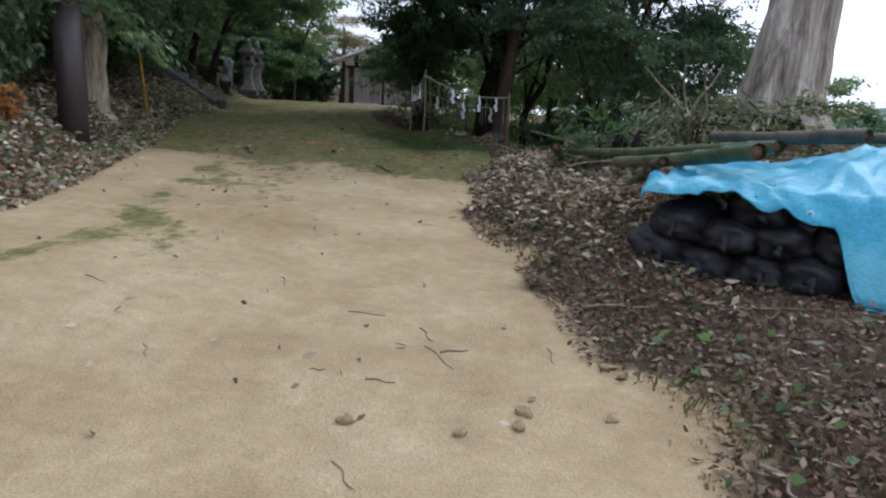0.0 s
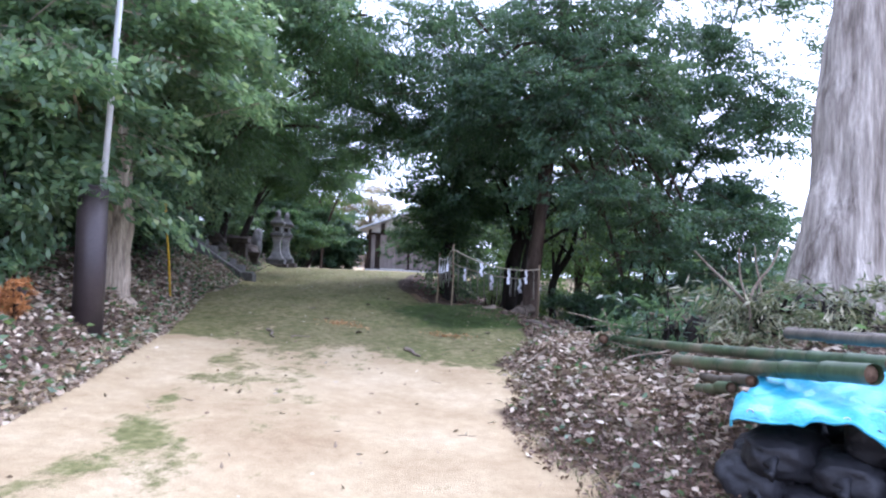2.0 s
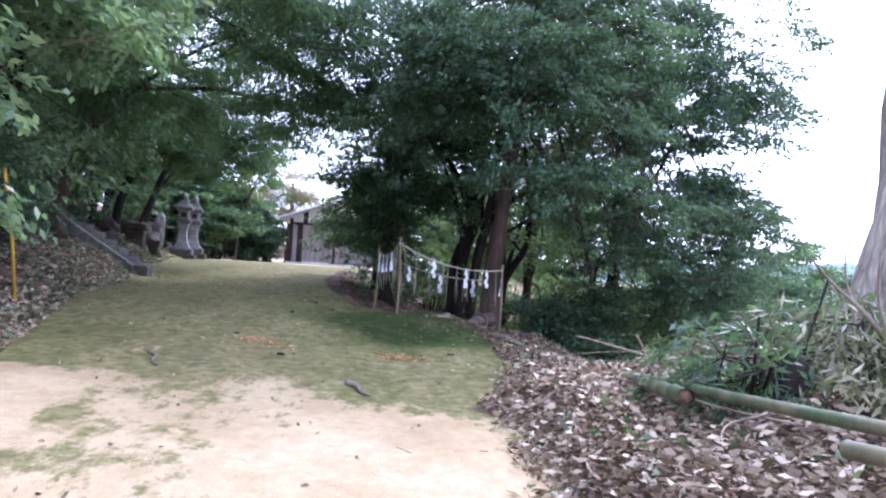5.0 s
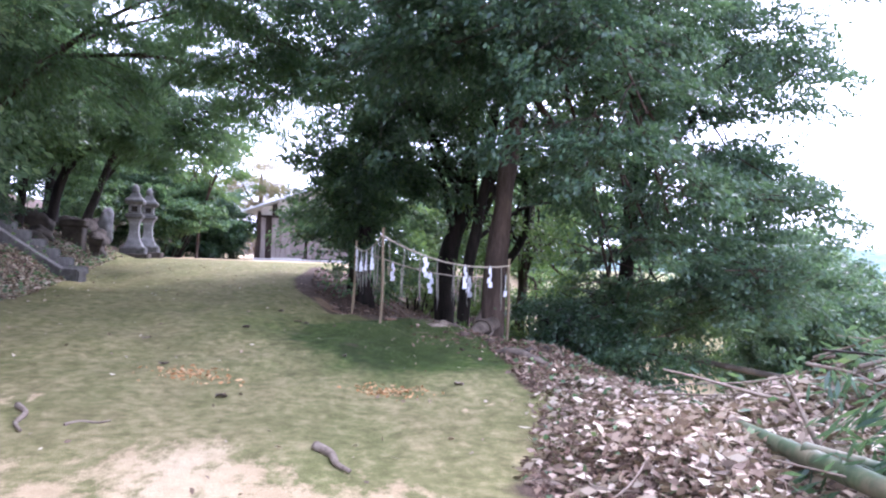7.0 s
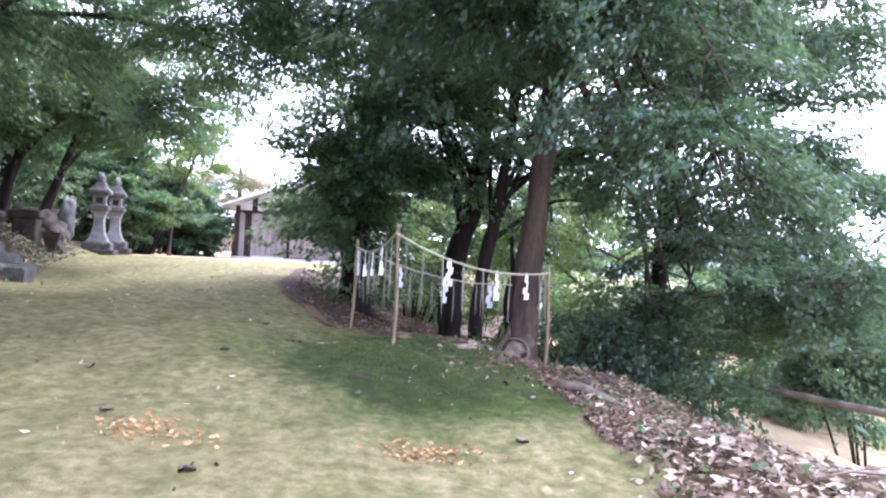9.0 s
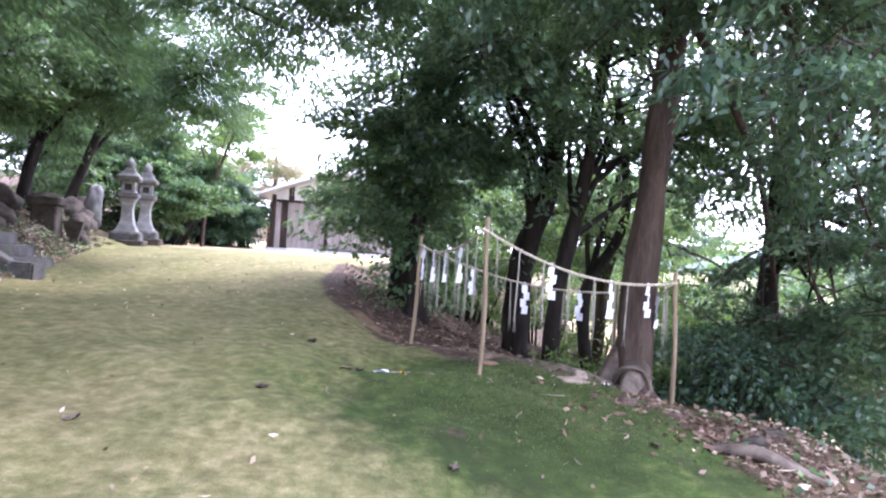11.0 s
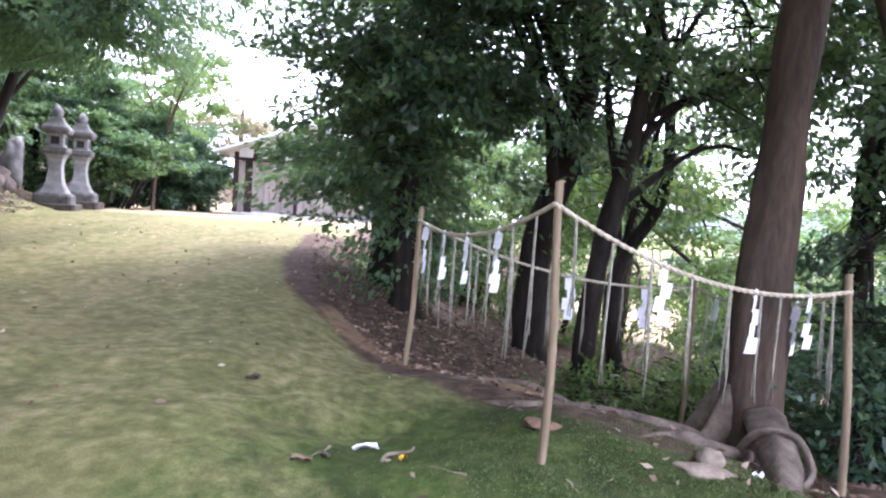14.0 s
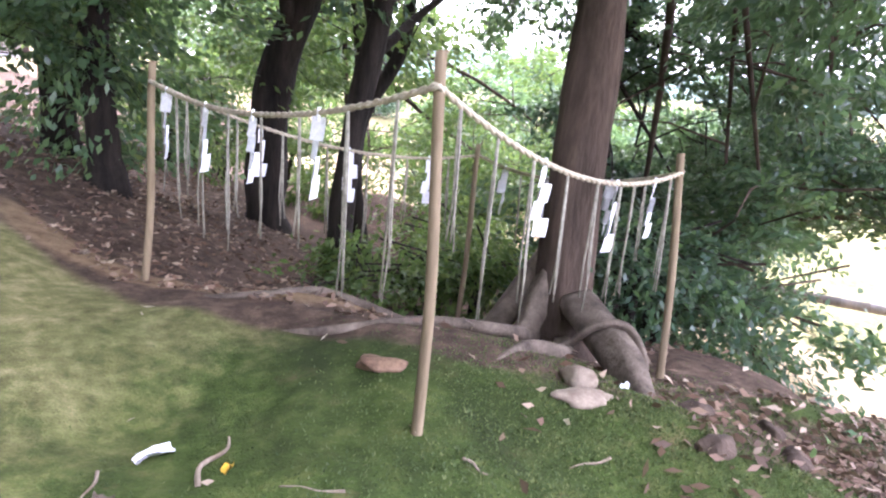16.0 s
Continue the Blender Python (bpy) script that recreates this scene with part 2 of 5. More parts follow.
moss_shade = mix(gn, gl, ramp(gn, gl, noise_tex(gn, gl, 0.8, 6, 0.7), [(0.45, (0, 0, 0)), (0.62, (0.7, 0.7, 0.7))]), moss_shade, (0.022, 0.034, 0.01))
gc = mix(gn, gl, edge("moss_shade", 0.15, 0.9, 1.1), gc, moss_shade)
gc = mix(gn, gl, edge("soil", 0.35, 0.65, 0.7), gc, soil)
tan = mix(gn, gl, 0.5, ramp(gn, gl, n2, [(0.3, (0.13, 0.085, 0.048)), (0.7, (0.3, 0.21, 0.125))]), ramp(gn, gl, n3, [(0.3, (0.55, 0.55, 0.55)), (0.7, (1.2, 1.2, 1.2))]), "MULTIPLY")
gc = mix(gn, gl, edge("tan", 0.35, 0.65, 0.7), gc, tan)
gl.new(gc, gb.inputs["Base Color"])
bump(gn, gl, gb, mix(gn, gl, 0.55, n2, n3), 0.85, 0.03)

# ---- mesh helpers ----
def link(name, verts, faces, mat, parent=None, label="", smooth=True):
    me = bpy.data.meshes.new(name)
    me.from_pydata([tuple(v) for v in verts], [], faces)
    me.materials.append(mat)
    if smooth:
        me.polygons.foreach_set("use_smooth", [True] * len(me.polygons))
    me.update()
    ob = new(name, me)
    ob.parent = parent
    if label:
        ob["label"] = label
    return ob


def part(name, bm, mat, parent=None, label="", smooth=False):
    me = bpy.data.meshes.new(name)
    bm.to_mesh(me)
    bm.free()
    me.materials.append(mat)
    if smooth:
        me.polygons.foreach_set("use_smooth", [True] * len(me.polygons))
    ob = new(name, me)
    ob.parent = parent
    if label:
        ob["label"] = label
    return ob


def thing(name, label, category, at=(0, 0, 0), turn=0.0, group="", kind=""):
    ob = new(name)
    ob.empty_display_size = 0.1
    ob.matrix_basis = pose(*at, 0, 0, turn)
    return tagged(ob, label, category, group, kind)


def box(x0, y0, z0, x1, y1, z1, bevel=0.01, rough=0.0, seed=0):
    bm = bmesh.new()
    bmesh.ops.create_cube(bm, size=1.0)
    for v in bm.verts:
        v.co = Vector((x0 + (v.co.x + 0.5) * (x1 - x0), y0 + (v.co.y + 0.5) * (y1 - y0), z0 + (v.co.z + 0.5) * (z1 - z0)))
    if bevel:
        bmesh.ops.bevel(bm, geom=bm.edges[:], offset=bevel, segments=2, affect="EDGES")
    if rough:
        bmesh.ops.subdivide_edges(bm, edges=[e for e in bm.edges if e.calc_length() > 0.1], cuts=3, use_grid_fill=True)
        for v in bm.verts:
            v.co += Vector(noise.noise_vector(v.co * 4 + Vector((seed * 7.1, 0, 0)))) * rough
    return bm


def tube(points, radii, sides=12, wobble=0.0, seed=0, cap=True):
    """Verts and faces of a tapered, slightly uneven tube along points."""
    P = [Vector(p) for p in points]
    verts, faces = [], []
    side = Vector((1, 0, 0))
    for i, p in enumerate(P):
        d = (P[min(i + 1, len(P) - 1)] - P[max(i - 1, 0)]).normalized()
        side = (side - d * side.dot(d))
        side = side.normalized() if side.length > 1e-4 else d.orthogonal().normalized()
        up = d.cross(side)
        for k in range(sides):
            a = 2 * math.pi * k / sides
            r = radii[i]
            if wobble:
                r *= 1 + wobble * noise.noise(Vector((math.cos(a) * 1.6 + seed * 3.7, math.sin(a) * 1.6, p.z * 1.3 + i * 0.05)))
                if sides > 24:
                    r *= 1 + 0.07 * noise.noise(Vector((math.cos(a) * 6 + seed, math.sin(a) * 6, p.z * 0.9))) + 0.035 * noise.noise(Vector((math.cos(a) * 14, math.sin(a) * 14, p.z * 3)))
            verts.append(p + side * (r * math.cos(a)) + up * (r * math.sin(a)))
    for i in range(len(P) - 1):
        for k in range(sides):
            k2 = (k + 1) % sides
            faces.append((i * sides + k, i * sides + k2, (i + 1) * sides + k2, (i + 1) * sides + k))
    if cap:
        faces.append(tuple(range(sides))[::-1])
        faces.append(tuple((len(P) - 1) * sides + k for k in range(sides)))
    return verts, faces


def join(pieces):
    verts, faces = [], []
    for v, f in pieces:
        o = len(verts)
        verts += v
        faces += [tuple(i + o for i in q) for q in f]
    return verts, faces


def spline(points, n):
    """Smooth points through the given ones."""
    P = np.array(points, float)
    t = np.linspace(0, len(P) - 1, n)
    out = []
    for s in t:
        i = min(int(s), len(P) - 2)
        u = s - i
        p0, p1, p2, p3 = P[max(i - 1, 0)], P[i], P[i + 1], P[min(i + 2, len(P) - 1)]
        out.append(0.5 * (2 * p1 + (p2 - p0) * u + (2 * p0 - 5 * p1 + 4 * p2 - p3) * u * u + (3 * p1 - p0 - 3 * p2 + p3) * u ** 3))
    return out


def quads_mesh(name, verts, mat, parent=None, label=""):
    """One mesh of separate four-cornered leaves; verts is (n, 4, 3)."""
    n = len(verts)
    me = bpy.data.meshes.new(name)
    me.vertices.add(n * 4)
    me.vertices.foreach_set("co", verts.reshape(-1).astype(np.float32))
    me.loops.add(n * 4)
    me.loops.foreach_set("vertex_index", np.arange(n * 4, dtype=np.int32))
    me.polygons.add(n)
    me.polygons.foreach_set("loop_start", np.arange(0, n * 4, 4, dtype=np.int32))
    me.materials.append(mat)
    me.update(calc_edges=True)
    me.validate()
    ob = new(name, me)
    ob.parent = parent
    if label:
        ob["label"] = label
    return ob


def unit(a):
    return a / (np.linalg.norm(a, axis=-1, keepdims=True) + 1e-9)


def leaf_quads(centres, length, width, rng, droop=0.25, spread=1.0, along=None, face=0.0):
    """Folded pointed leaves at the centres, in random directions that hang a little; face turns their blades to the sky."""
    n = len(centres)
    d = rng.normal(size=(n, 3)) * (1, 1, spread)
    if along is not None:
        d = d * 0.45 + along
    d[:, 2] -= droop
    d = unit(d)
    nrm = rng.normal(size=(n, 3)) + np.array((0, 0, face))
    nrm = unit(nrm - d * (nrm * d).sum(1, keepdims=True))
    s = np.cross(d, nrm)
    L = (length * rng.uniform(0.6, 1.25, (n, 1)))
    W = (width * rng.uniform(0.7, 1.2, (n, 1)))
    v = np.empty((n, 4, 3))
    v[:, 0] = centres - d * L / 2
    v[:, 1] = centres + s * W / 2 + nrm * W * 0.18
    v[:, 2] = centres + d * L / 2
    v[:, 3] = centres - s * W / 2 + nrm * W * 0.18
    return v


def crown(blobs, seed, length=0.12, width=0.055, per=42, spread=0.15, droop=0.3, flat=0.6, gaps=0.3, reach=0.8):
    """Leaves and twigs of a crown: flat drooping boughs of leafy sprays in and round ellipsoids (x, y, z, rx, ry, rz, sprays), with gaps between the boughs."""
    rng = np.random.default_rng(seed)
    out, twigs = [], []
    for x, y, z, rx, ry, rz, k in blobs:
        nb, m = max(3, k // 8), 8
        u = unit(rng.normal(size=(nb, 3))) * (rng.uniform(0, 1, (nb, 1)) ** 0.4)
        lump = 1 + 0.22 * np.sin(4.1 * u[:, 0] + seed) * np.cos(3.7 * u[:, 2] + 2 * seed) + 0.15 * np.sin(9 * u[:, 1] + 3 * u[:, 2] + seed)
        c = u * lump[:, None] * (rx, ry, rz) + (x, y, z)
        g = np.sin(1.7 * c[:, 0] + 1.7 * np.sin(1.9 * c[:, 2]) + seed) + np.sin(1.9 * c[:, 1] + 1.3 * c[:, 0]) + np.sin(2.7 * c[:, 2] + 1.5 * np.sin(1.6 * c[:, 1] + seed))
        keep = g > min(-1.8 + 3.2 * gaps, np.median(g))
        c, u = c[keep], u[keep]
        nb = len(c)
        if not nb:
            continue
        o = unit(u * (1, 1, 0.3) + rng.normal(size=(nb, 3)) * (0.5, 0.5, 0.2) + (0, 0, -0.6 * droop))
        across = unit(np.cross(o, (0, 0, 1.0)))
        size = reach * rng.uniform(0.7, 1.5, (nb, 1, 1))
        t = rng.uniform(-0.5, 1, (nb, m, 1))
        w = rng.normal(size=(nb, m, 1)) * 0.42 * (1.1 - 0.6 * t)
        q = c[:, None] + (o[:, None] * t + across[:, None] * w) * size
        q[..., 2:] += rng.normal(size=(nb, m, 1)) * 0.07 - 0.22 * np.clip(t, 0, 1) ** 2 * size - 0.12 * w * w * size
        od = unit(o[:, None] * 0.9 + across[:, None] * w * 1.5 + rng.normal(size=(nb, m, 3)) * 0.25)
        q, od = q.reshape(-1, 3), od.reshape(-1, 3)
        L = 0.55 * reach * rng.uniform(0.5, 1.2, (len(q), 1, 1))
        s = rng.uniform(-0.4, 1, (len(q), per, 1))
        p = q[:, None] + od[:, None] * s * L + rng.normal(size=(len(q), per, 3)) * (spread, spread, spread * 0.55 * flat) * (1.15 - 0.6 * s)
        p[..., 2:] -= 0.12 * s * s * L
        out.append(leaf_quads(p.reshape(-1, 3), length, width, rng, droop, 0.8, np.repeat(od * 0.8, per, 0), 1.1))
        a = np.concatenate([c - o * 0.9 * size[:, 0], np.repeat(c, m, 0)])
        e = np.concatenate([c + o * 0.5 * size[:, 0], q + od * 0.3 * L[:, 0]])
        r = np.concatenate([np.full(nb, 0.012), np.full(len(q), 0.005)])[:, None]
        d = unit(e - a)
        n1 = unit(np.cross(d, (0.3, 0.2, 1.0)))
        n2 = np.cross(d, n1)
        ring = [n1 * r, (-0.5 * n1 + 0.87 * n2) * r, (-0.5 * n1 - 0.87 * n2) * r]
        for i in range(3):
            f, h = ring[i], ring[(i + 1) % 3]
            twigs.append(np.stack([a + f, a + h, e + h * 0.4, e + f * 0.4], 1))
    return np.concatenate(out), np.concatenate(twigs)


# ---- ground ----
def smooth01(a):
    a = np.clip(a, 0, 1)
    return a * a * (3 - 2 * a)


def path_z(y):
    return np.interp(y, [-30, 0, 5, 9, 11, 13.5, 16, 20, 24, 28, 60], [-0.6, 0, 0.15, 0.32, 0.48, 0.76, 0.9, 1.16, 1.4, 1.46, 1.5])


def left_edge(y):
    return np.interp(y, [-10, 4.6, 5.6, 8.6, 13.3, 18, 21.3, 27, 32, 40], [-3.1, -3.25, -3.45, -4.1, -5.5, -6.5, -7.3, -8.6, -12, -14])


def right_edge(y):
    return np.interp(y, [-10, 1.8, 2.5, 3.9, 5.8, 7.6, 9, 10.5, 12.4, 14, 15, 16, 18, 20, 24, 30, 34, 40], [1.7, 1.2, 1.0, 0.85, 0.45, 0.55, 0.5, 0.95, 0.95, 0.35, -0.35, -1.2, -1.8, -2.1, -2.3, -2.1, 3, 6])


def bank_end(y):
    return np.interp(y, [-10, 8, 9.5, 11.5, 13.5, 16, 19], [8.7, 8.0, 5.0, 3.2, 2.1, 2.6, 4.7])


def ground_z(x, y, rough=True):
    x, y = np.asarray(x, float), np.asarray(y, float)
    z = path_z(y) + 0.06 * np.clip(-x - 0.5, 0, 4) * np.interp(y, [0, 12, 17], [1, 0.8, 0.0])
    z = z - 0.2 * smooth01((x + 2.4) / 1.4) * np.exp(-((y - 16.4) / 1.5) ** 2)
    z = z + 0.05 * np.exp(-((x + 0.44) / 0.5) ** 2 - ((y - 13.7) / 0.5) ** 2) - 0.1 * np.exp(-((x + 1.15) / 0.5) ** 2 - ((y - 14.3) / 0.6) ** 2)
    dl = np.clip(left_edge(y) - x, 0, None)
    z = z + 0.85 * np.clip(dl, 0, 0.55) + 0.42 * np.clip(dl - 0.55, 0, 6) + 0.15 * np.clip(dl - 6.5, 0, 40)
    dr = np.clip(x - right_edge(y), 0, None)
    berm = np.interp(y, [-4, 3, 5, 6.5, 8, 9.8, 11, 12.3], [0.1, 0.25, 0.7, 0.9, 1.0, 0.95, 0.5, 0.1])
    z = z + berm * (0.34 * smooth01(dr / 0.8) + 0.5 * smooth01((dr - 0.8) / 2.4))
    fall = np.interp(y, [9, 11, 13, 15.5, 17, 30, 34], [0, 0.3, 0.26, 0.26, 0.38, 0.4, 0.1])
    z = z - fall * np.clip(dr - 0.1, 0, 5)
    z = z - 0.55 * np.clip(x - 5.0, 0, 4) * np.interp(y, [-10, 8, 12, 40], [0.9, 1, 0.6, 0.4])
    z = np.where(x > 5, np.maximum(z, -2.6 - 0.02 * np.clip(x - 9, 0, 300)), z)
    z = z - 0.35 * smooth01((x - bank_end(y)) / 0.9) * smooth01((y - 10) / 1.0) * smooth01((15.6 - y) / 1.0)
    if rough:
        off = smooth01(np.maximum(dl, dr) / 0.6)
        z = z + 0.02 * np.sin(1.7 * x + 0.6 * y) * np.sin(1.3 * y + 0.4) + off * 0.05 * np.sin(3.1 * x + 1.1 * np.sin(2.3 * y)) * np.sin(2.7 * y + 0.8)
        z = z + (0.03 + 0.025 * np.exp(-((x - 0.1) / 1.4) ** 2 - ((y - 13.2) / 1.0) ** 2)) * np.sin(2.9 * x + 1.7 * np.sin(1.9 * y)) * np.sin(2.3 * y + 1.2 * np.sin(2.1 * x)) * smooth01((y - 8) / 4) * smooth01((26 - y) / 4) + 0.01 * np.sin(5 * x + 3 * np.sin(2.1 * y)) * np.sin(4.3 * y + 2 * np.sin(1.7 * x)) * off
        z = z + 0.013 * np.sin(9.1 * x + 2.1 * np.sin(3.7 * y)) * np.sin(7.7 * y + 1.9 * np.sin(4.3 * x)) * smooth01((y - 9) / 2) * smooth01((22 - y) / 4) * smooth01((4 - x) / 2)
    return z


def gz(x, y):
    return float(ground_z(x, y))


def axis(lo, hi, step, far, grow=1.28):
    a = list(np.arange(lo, hi + step / 2, step))
    s, v = step, hi
    while v < far:
        s *= grow
        v += s
        a.append(v)
    s, v = step, lo
    while v > -far:
        s *= grow
        v -= s
        a.insert(0, v)
    return np.array(a)


gx, gy = axis(-7.0, 4.0, 0.07, 900), axis(0.0, 19.0, 0.07, 900)
X, Y = np.meshgrid(gx, gy)
Z = ground_z(X, Y)
Z[(np.abs(X) > 60) | (np.abs(Y) > 90)] = np.minimum(Z[(np.abs(X) > 60) | (np.abs(Y) > 90)], 6)
nx, ny = len(gx), len(gy)
gme = bpy.data.meshes.new("ground")
gme.vertices.add(nx * ny)
gme.vertices.foreach_set("co", np.stack([X, Y, Z], -1).reshape(-1).astype(np.float32))
idx = np.arange(nx * ny).reshape(ny, nx)
q = np.stack([idx[:-1, :-1], idx[:-1, 1:], idx[1:, 1:], idx[1:, :-1]], -1).reshape(-1, 4)
gme.loops.add(q.size)
gme.loops.foreach_set("vertex_index", q.reshape(-1).astype(np.int32))
gme.polygons.add(len(q))
gme.polygons.foreach_set("loop_start", np.arange(0, q.size, 4, dtype=np.int32))
gme.polygons.foreach_set("use_smooth", np.ones(len(q), bool))
gme.materials.append(M_GROUND)
gme.update(calc_edges=True)
dl, dr = left_edge(Y) - X, X - right_edge(Y)
soil_m = smooth01(np.maximum(dl, dr - 0.35 * smooth01((Y - 14) / 1.5) + 0.14 * np.sin(2.3 * Y) + 0.1 * np.sin(5.1 * Y + 1) + 0.06 * np.sin(11 * Y)) / 0.8 + 0.36)
far_x = bank_end(Y) + 0.5
soil_m = soil_m * smooth01((far_x - X) / 1.6 + 0.4 * np.sin(1.3 * Y) * np.sin(0.9 * X))
moss_m = np.interp(Y, [-5, 5.0, 7.0, 8.2, 9.4, 10.8, 26, 29], [0.02, 0.07, 0.18, 0.33, 0.52, 0.78, 0.75, 0.1])
moss_m = np.where(Y < 10, moss_m - 0.36 * smooth01((-1.9 - X) / 1.2) * smooth01((10 - Y) / 2), moss_m)
tongue_x = np.interp(Y, [3.0, 4.0, 5.0, 6.5, 8.0], [-2.35, -2.2, -2.45, -2.62, -2.8])
moss_m = moss_m + (0.31 + 0.14 * np.sin(2.2 * Y + 1) * np.sin(5.3 * Y + 4 * X)) * np.exp(-((X - tongue_x) / (0.3 + 0.1 * np.sin(3 * Y))) ** 2) * smooth01((Y - 2.9) / 0.6) * smooth01((9 - Y) / 1.5) + 0.14 * np.exp(-((X + 1.5) / 0.6) ** 2 - ((Y - 5.2) / 1.5) ** 2)
moss_m = moss_m - 0.35 * np.exp(-((X + 0.6) / 0.9) ** 2 - ((Y - 7.4) / 1.2) ** 2) - 0.3 * np.exp(-((X + 1.6) / 0.5) ** 2 - ((Y - 9.0) / 0.6) ** 2)
for sx, sy, sw in ((-2.3, 11.55, 0.5), (-0.35, 10.9, 0.4), (0.4, 10.4, 0.35), (-1.4, 12.9, 0.3), (-3.1, 10.0, 0.4)):
    moss_m = moss_m - 0.5 * np.exp(-((X - sx) / sw) ** 2 - ((Y - sy) / (0.6 * sw)) ** 2) * (0.75 + 0.5 * np.sin(17 * X + 3 * np.sin(9 * Y)) * np.sin(19 * Y + 2 * np.sin(11 * X)))
# where the greener moss lies, widened to paint the fence tree's shade
moss_shade_m = 0.95 * np.exp(-((X - 0.15) / 1.55) ** 2 - ((Y - 13.2) / 1.6) ** 2) + 0.1 * smooth01((Y - 10) / 3) * (Y < 24)
bare_x = np.interp(Y, [13.4, 14.0, 14.4, 14.9, 15.4, 18.3, 20, 24], [0.9, 0.2, -0.15, -0.55, -1.05, -2.15, -2.4, -2.4])
soil_m = np.where((Y > 13.6) & (Y < 24), np.maximum(soil_m, 0.95 * smooth01((X - bare_x) / 0.5 + 0.45) * np.clip((bank_end(Y) + 0.9 - X) / 1.0, 0, 1)), soil_m)
moss_m = np.where(X > 3.2, 0.55 * smooth01((X - 8) / 5), moss_m)
moss_shade_m = np.where(X > 3.2, 0.0, moss_shade_m)
for sx, sy, sw in ((0.12, 14.15, 0.16), (0.85, 13.2, 0.2), (-0.75, 12.4, 0.12)):
    soil_m = soil_m + 0.65 * np.exp(-((X - sx) / sw) ** 2 - ((Y - sy) / sw) ** 2)
tan_y = np.interp(X, [-1.8, -0.9, -0.3, 0.4, 1.2], [17.6, 16.1, 15.6, 15.3, 15.0])
tan_m = 0.95 * np.exp(-((Y - tan_y) / 0.42) ** 2) * smooth01((X + 1.9) / 0.5) * smooth01((1.4 - X) / 0.6)
for name, a in (("moss", moss_m), ("soil", soil_m), ("moss_shade", moss_shade_m), ("tan", tan_m)):
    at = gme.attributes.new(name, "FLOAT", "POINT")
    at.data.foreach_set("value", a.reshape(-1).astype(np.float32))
tagged(new("ground", gme), "sandy path turning to moss between leaf-covered banks", "ground", kind="structure")

# far hills beyond the valley
def hill(x0, y0, x1, y1, height, seed, label):
    n, rows = 90, 14
    verts, faces = [], []
    d = Vector((x1 - x0, y1 - y0, 0))
    back = Vector((-d.y, d.x, 0)).normalized()
    for j in range(rows):
        for i in range(n):
            u = i / (n - 1)
            base = Vector((x0, y0, 0)) + d * u + back * (j * height * 0.22)
            prof = math.sin(min(j / (rows - 1), 1) * math.pi / 2)
            h = height * (0.65 + 0.35 * noise.noise(Vector((u * 5 + seed, seed, 0)))) * prof + 1.6 * noise.noise(base * 0.13)
            verts.append(base + Vector((0, 0, h - 6)))
    for j in range(rows - 1):
        for i in range(n - 1):
            a = j * n + i
            faces.append((a, a + 1, a + n + 1, a + n))
    tagged(link("hill", verts, faces, M_HILL), label, "hill", kind="structure")


hill(90, 420, 330, 40, 30, 3.0, "hazy wooded hills beyond the valley")

# ---- trees ----
def tree(name, label, trunk_pts, radii, bark, blobs, leaf, seed, limbs=6, per=42, length=0.12, width=0.055, droop=0.3, spread=0.15, flat=0.6, flare=1.5, gaps=0.3, reach=0.8, category="tree", sides=18, wobble=0.28, limb_from=0.33):
    """A tapered trunk, limbs that reach into the crown, and a crown of many leaves."""
    x, y, z = trunk_pts[0]
    t = thing(name, label, category, (x, y, z))
    rel = [Vector(p) - Vector((x, y, z)) for p in trunk_pts]
    n = 22
    pts = [Vector(p) for p in spline(rel, n)]
    rr = list(np.interp(np.linspace(0, 1, n), np.linspace(0, 1, len(radii)), radii))
    pts.insert(0, pts[0] - Vector((0, 0, 0.25)))
    rr.insert(0, rr[0] * flare)
    rr[1] *= 0.5 + flare / 2
    link("trunk", *tube(pts, rr, sides, wobble, seed), bark, t)
    rnd = random.Random(seed)
    if blobs:
        for k in range(limbs):
            b = blobs[k % len(blobs)]
            i = rnd.randint(int(n * limb_from), n - 1)
            a = pts[i]
            e = Vector(b[:3]) - Vector((x, y, z)) + Vector((rnd.uniform(-0.6, 0.6) * b[3], rnd.uniform(-0.6, 0.6) * b[4], rnd.uniform(-0.5, 0.5) * b[5]))
            m = a.lerp(e, 0.5) + Vector((rnd.uniform(-0.3, 0.3), rnd.uniform(-0.3, 0.3), rnd.uniform(0.0, 0.5)))
            lp = [Vector(p) for p in spline([a, m, e], 9)]
            r0 = min(rr[i] * 0.5, 0.09)
            pieces = [tube(lp, list(np.linspace(r0, 0.012, 9)), 8, 0.2, seed + k)]
            for _ in range(5):
                s = lp[rnd.randint(3, 8)]
                w = s + Vector((rnd.uniform(-1, 1), rnd.uniform(-1, 1), rnd.uniform(-0.6, 0.5)))
                pieces.append(tube([s, s.lerp(w, 0.5) + Vector((0, 0, 0.08)), w], [0.014, 0.01, 0.004], 5))
            link("limb", *join(pieces), bark, t)
        leaves, twigs = crown(blobs, seed, length, width, per, spread, droop, flat, gaps, reach)
        quads_mesh("crown", leaves - np.array((x, y, z)), leaf, t)
        tagged(quads_mesh("twig", twigs - np.array((x, y, z)), bark, t), kind="stuff")
    return t


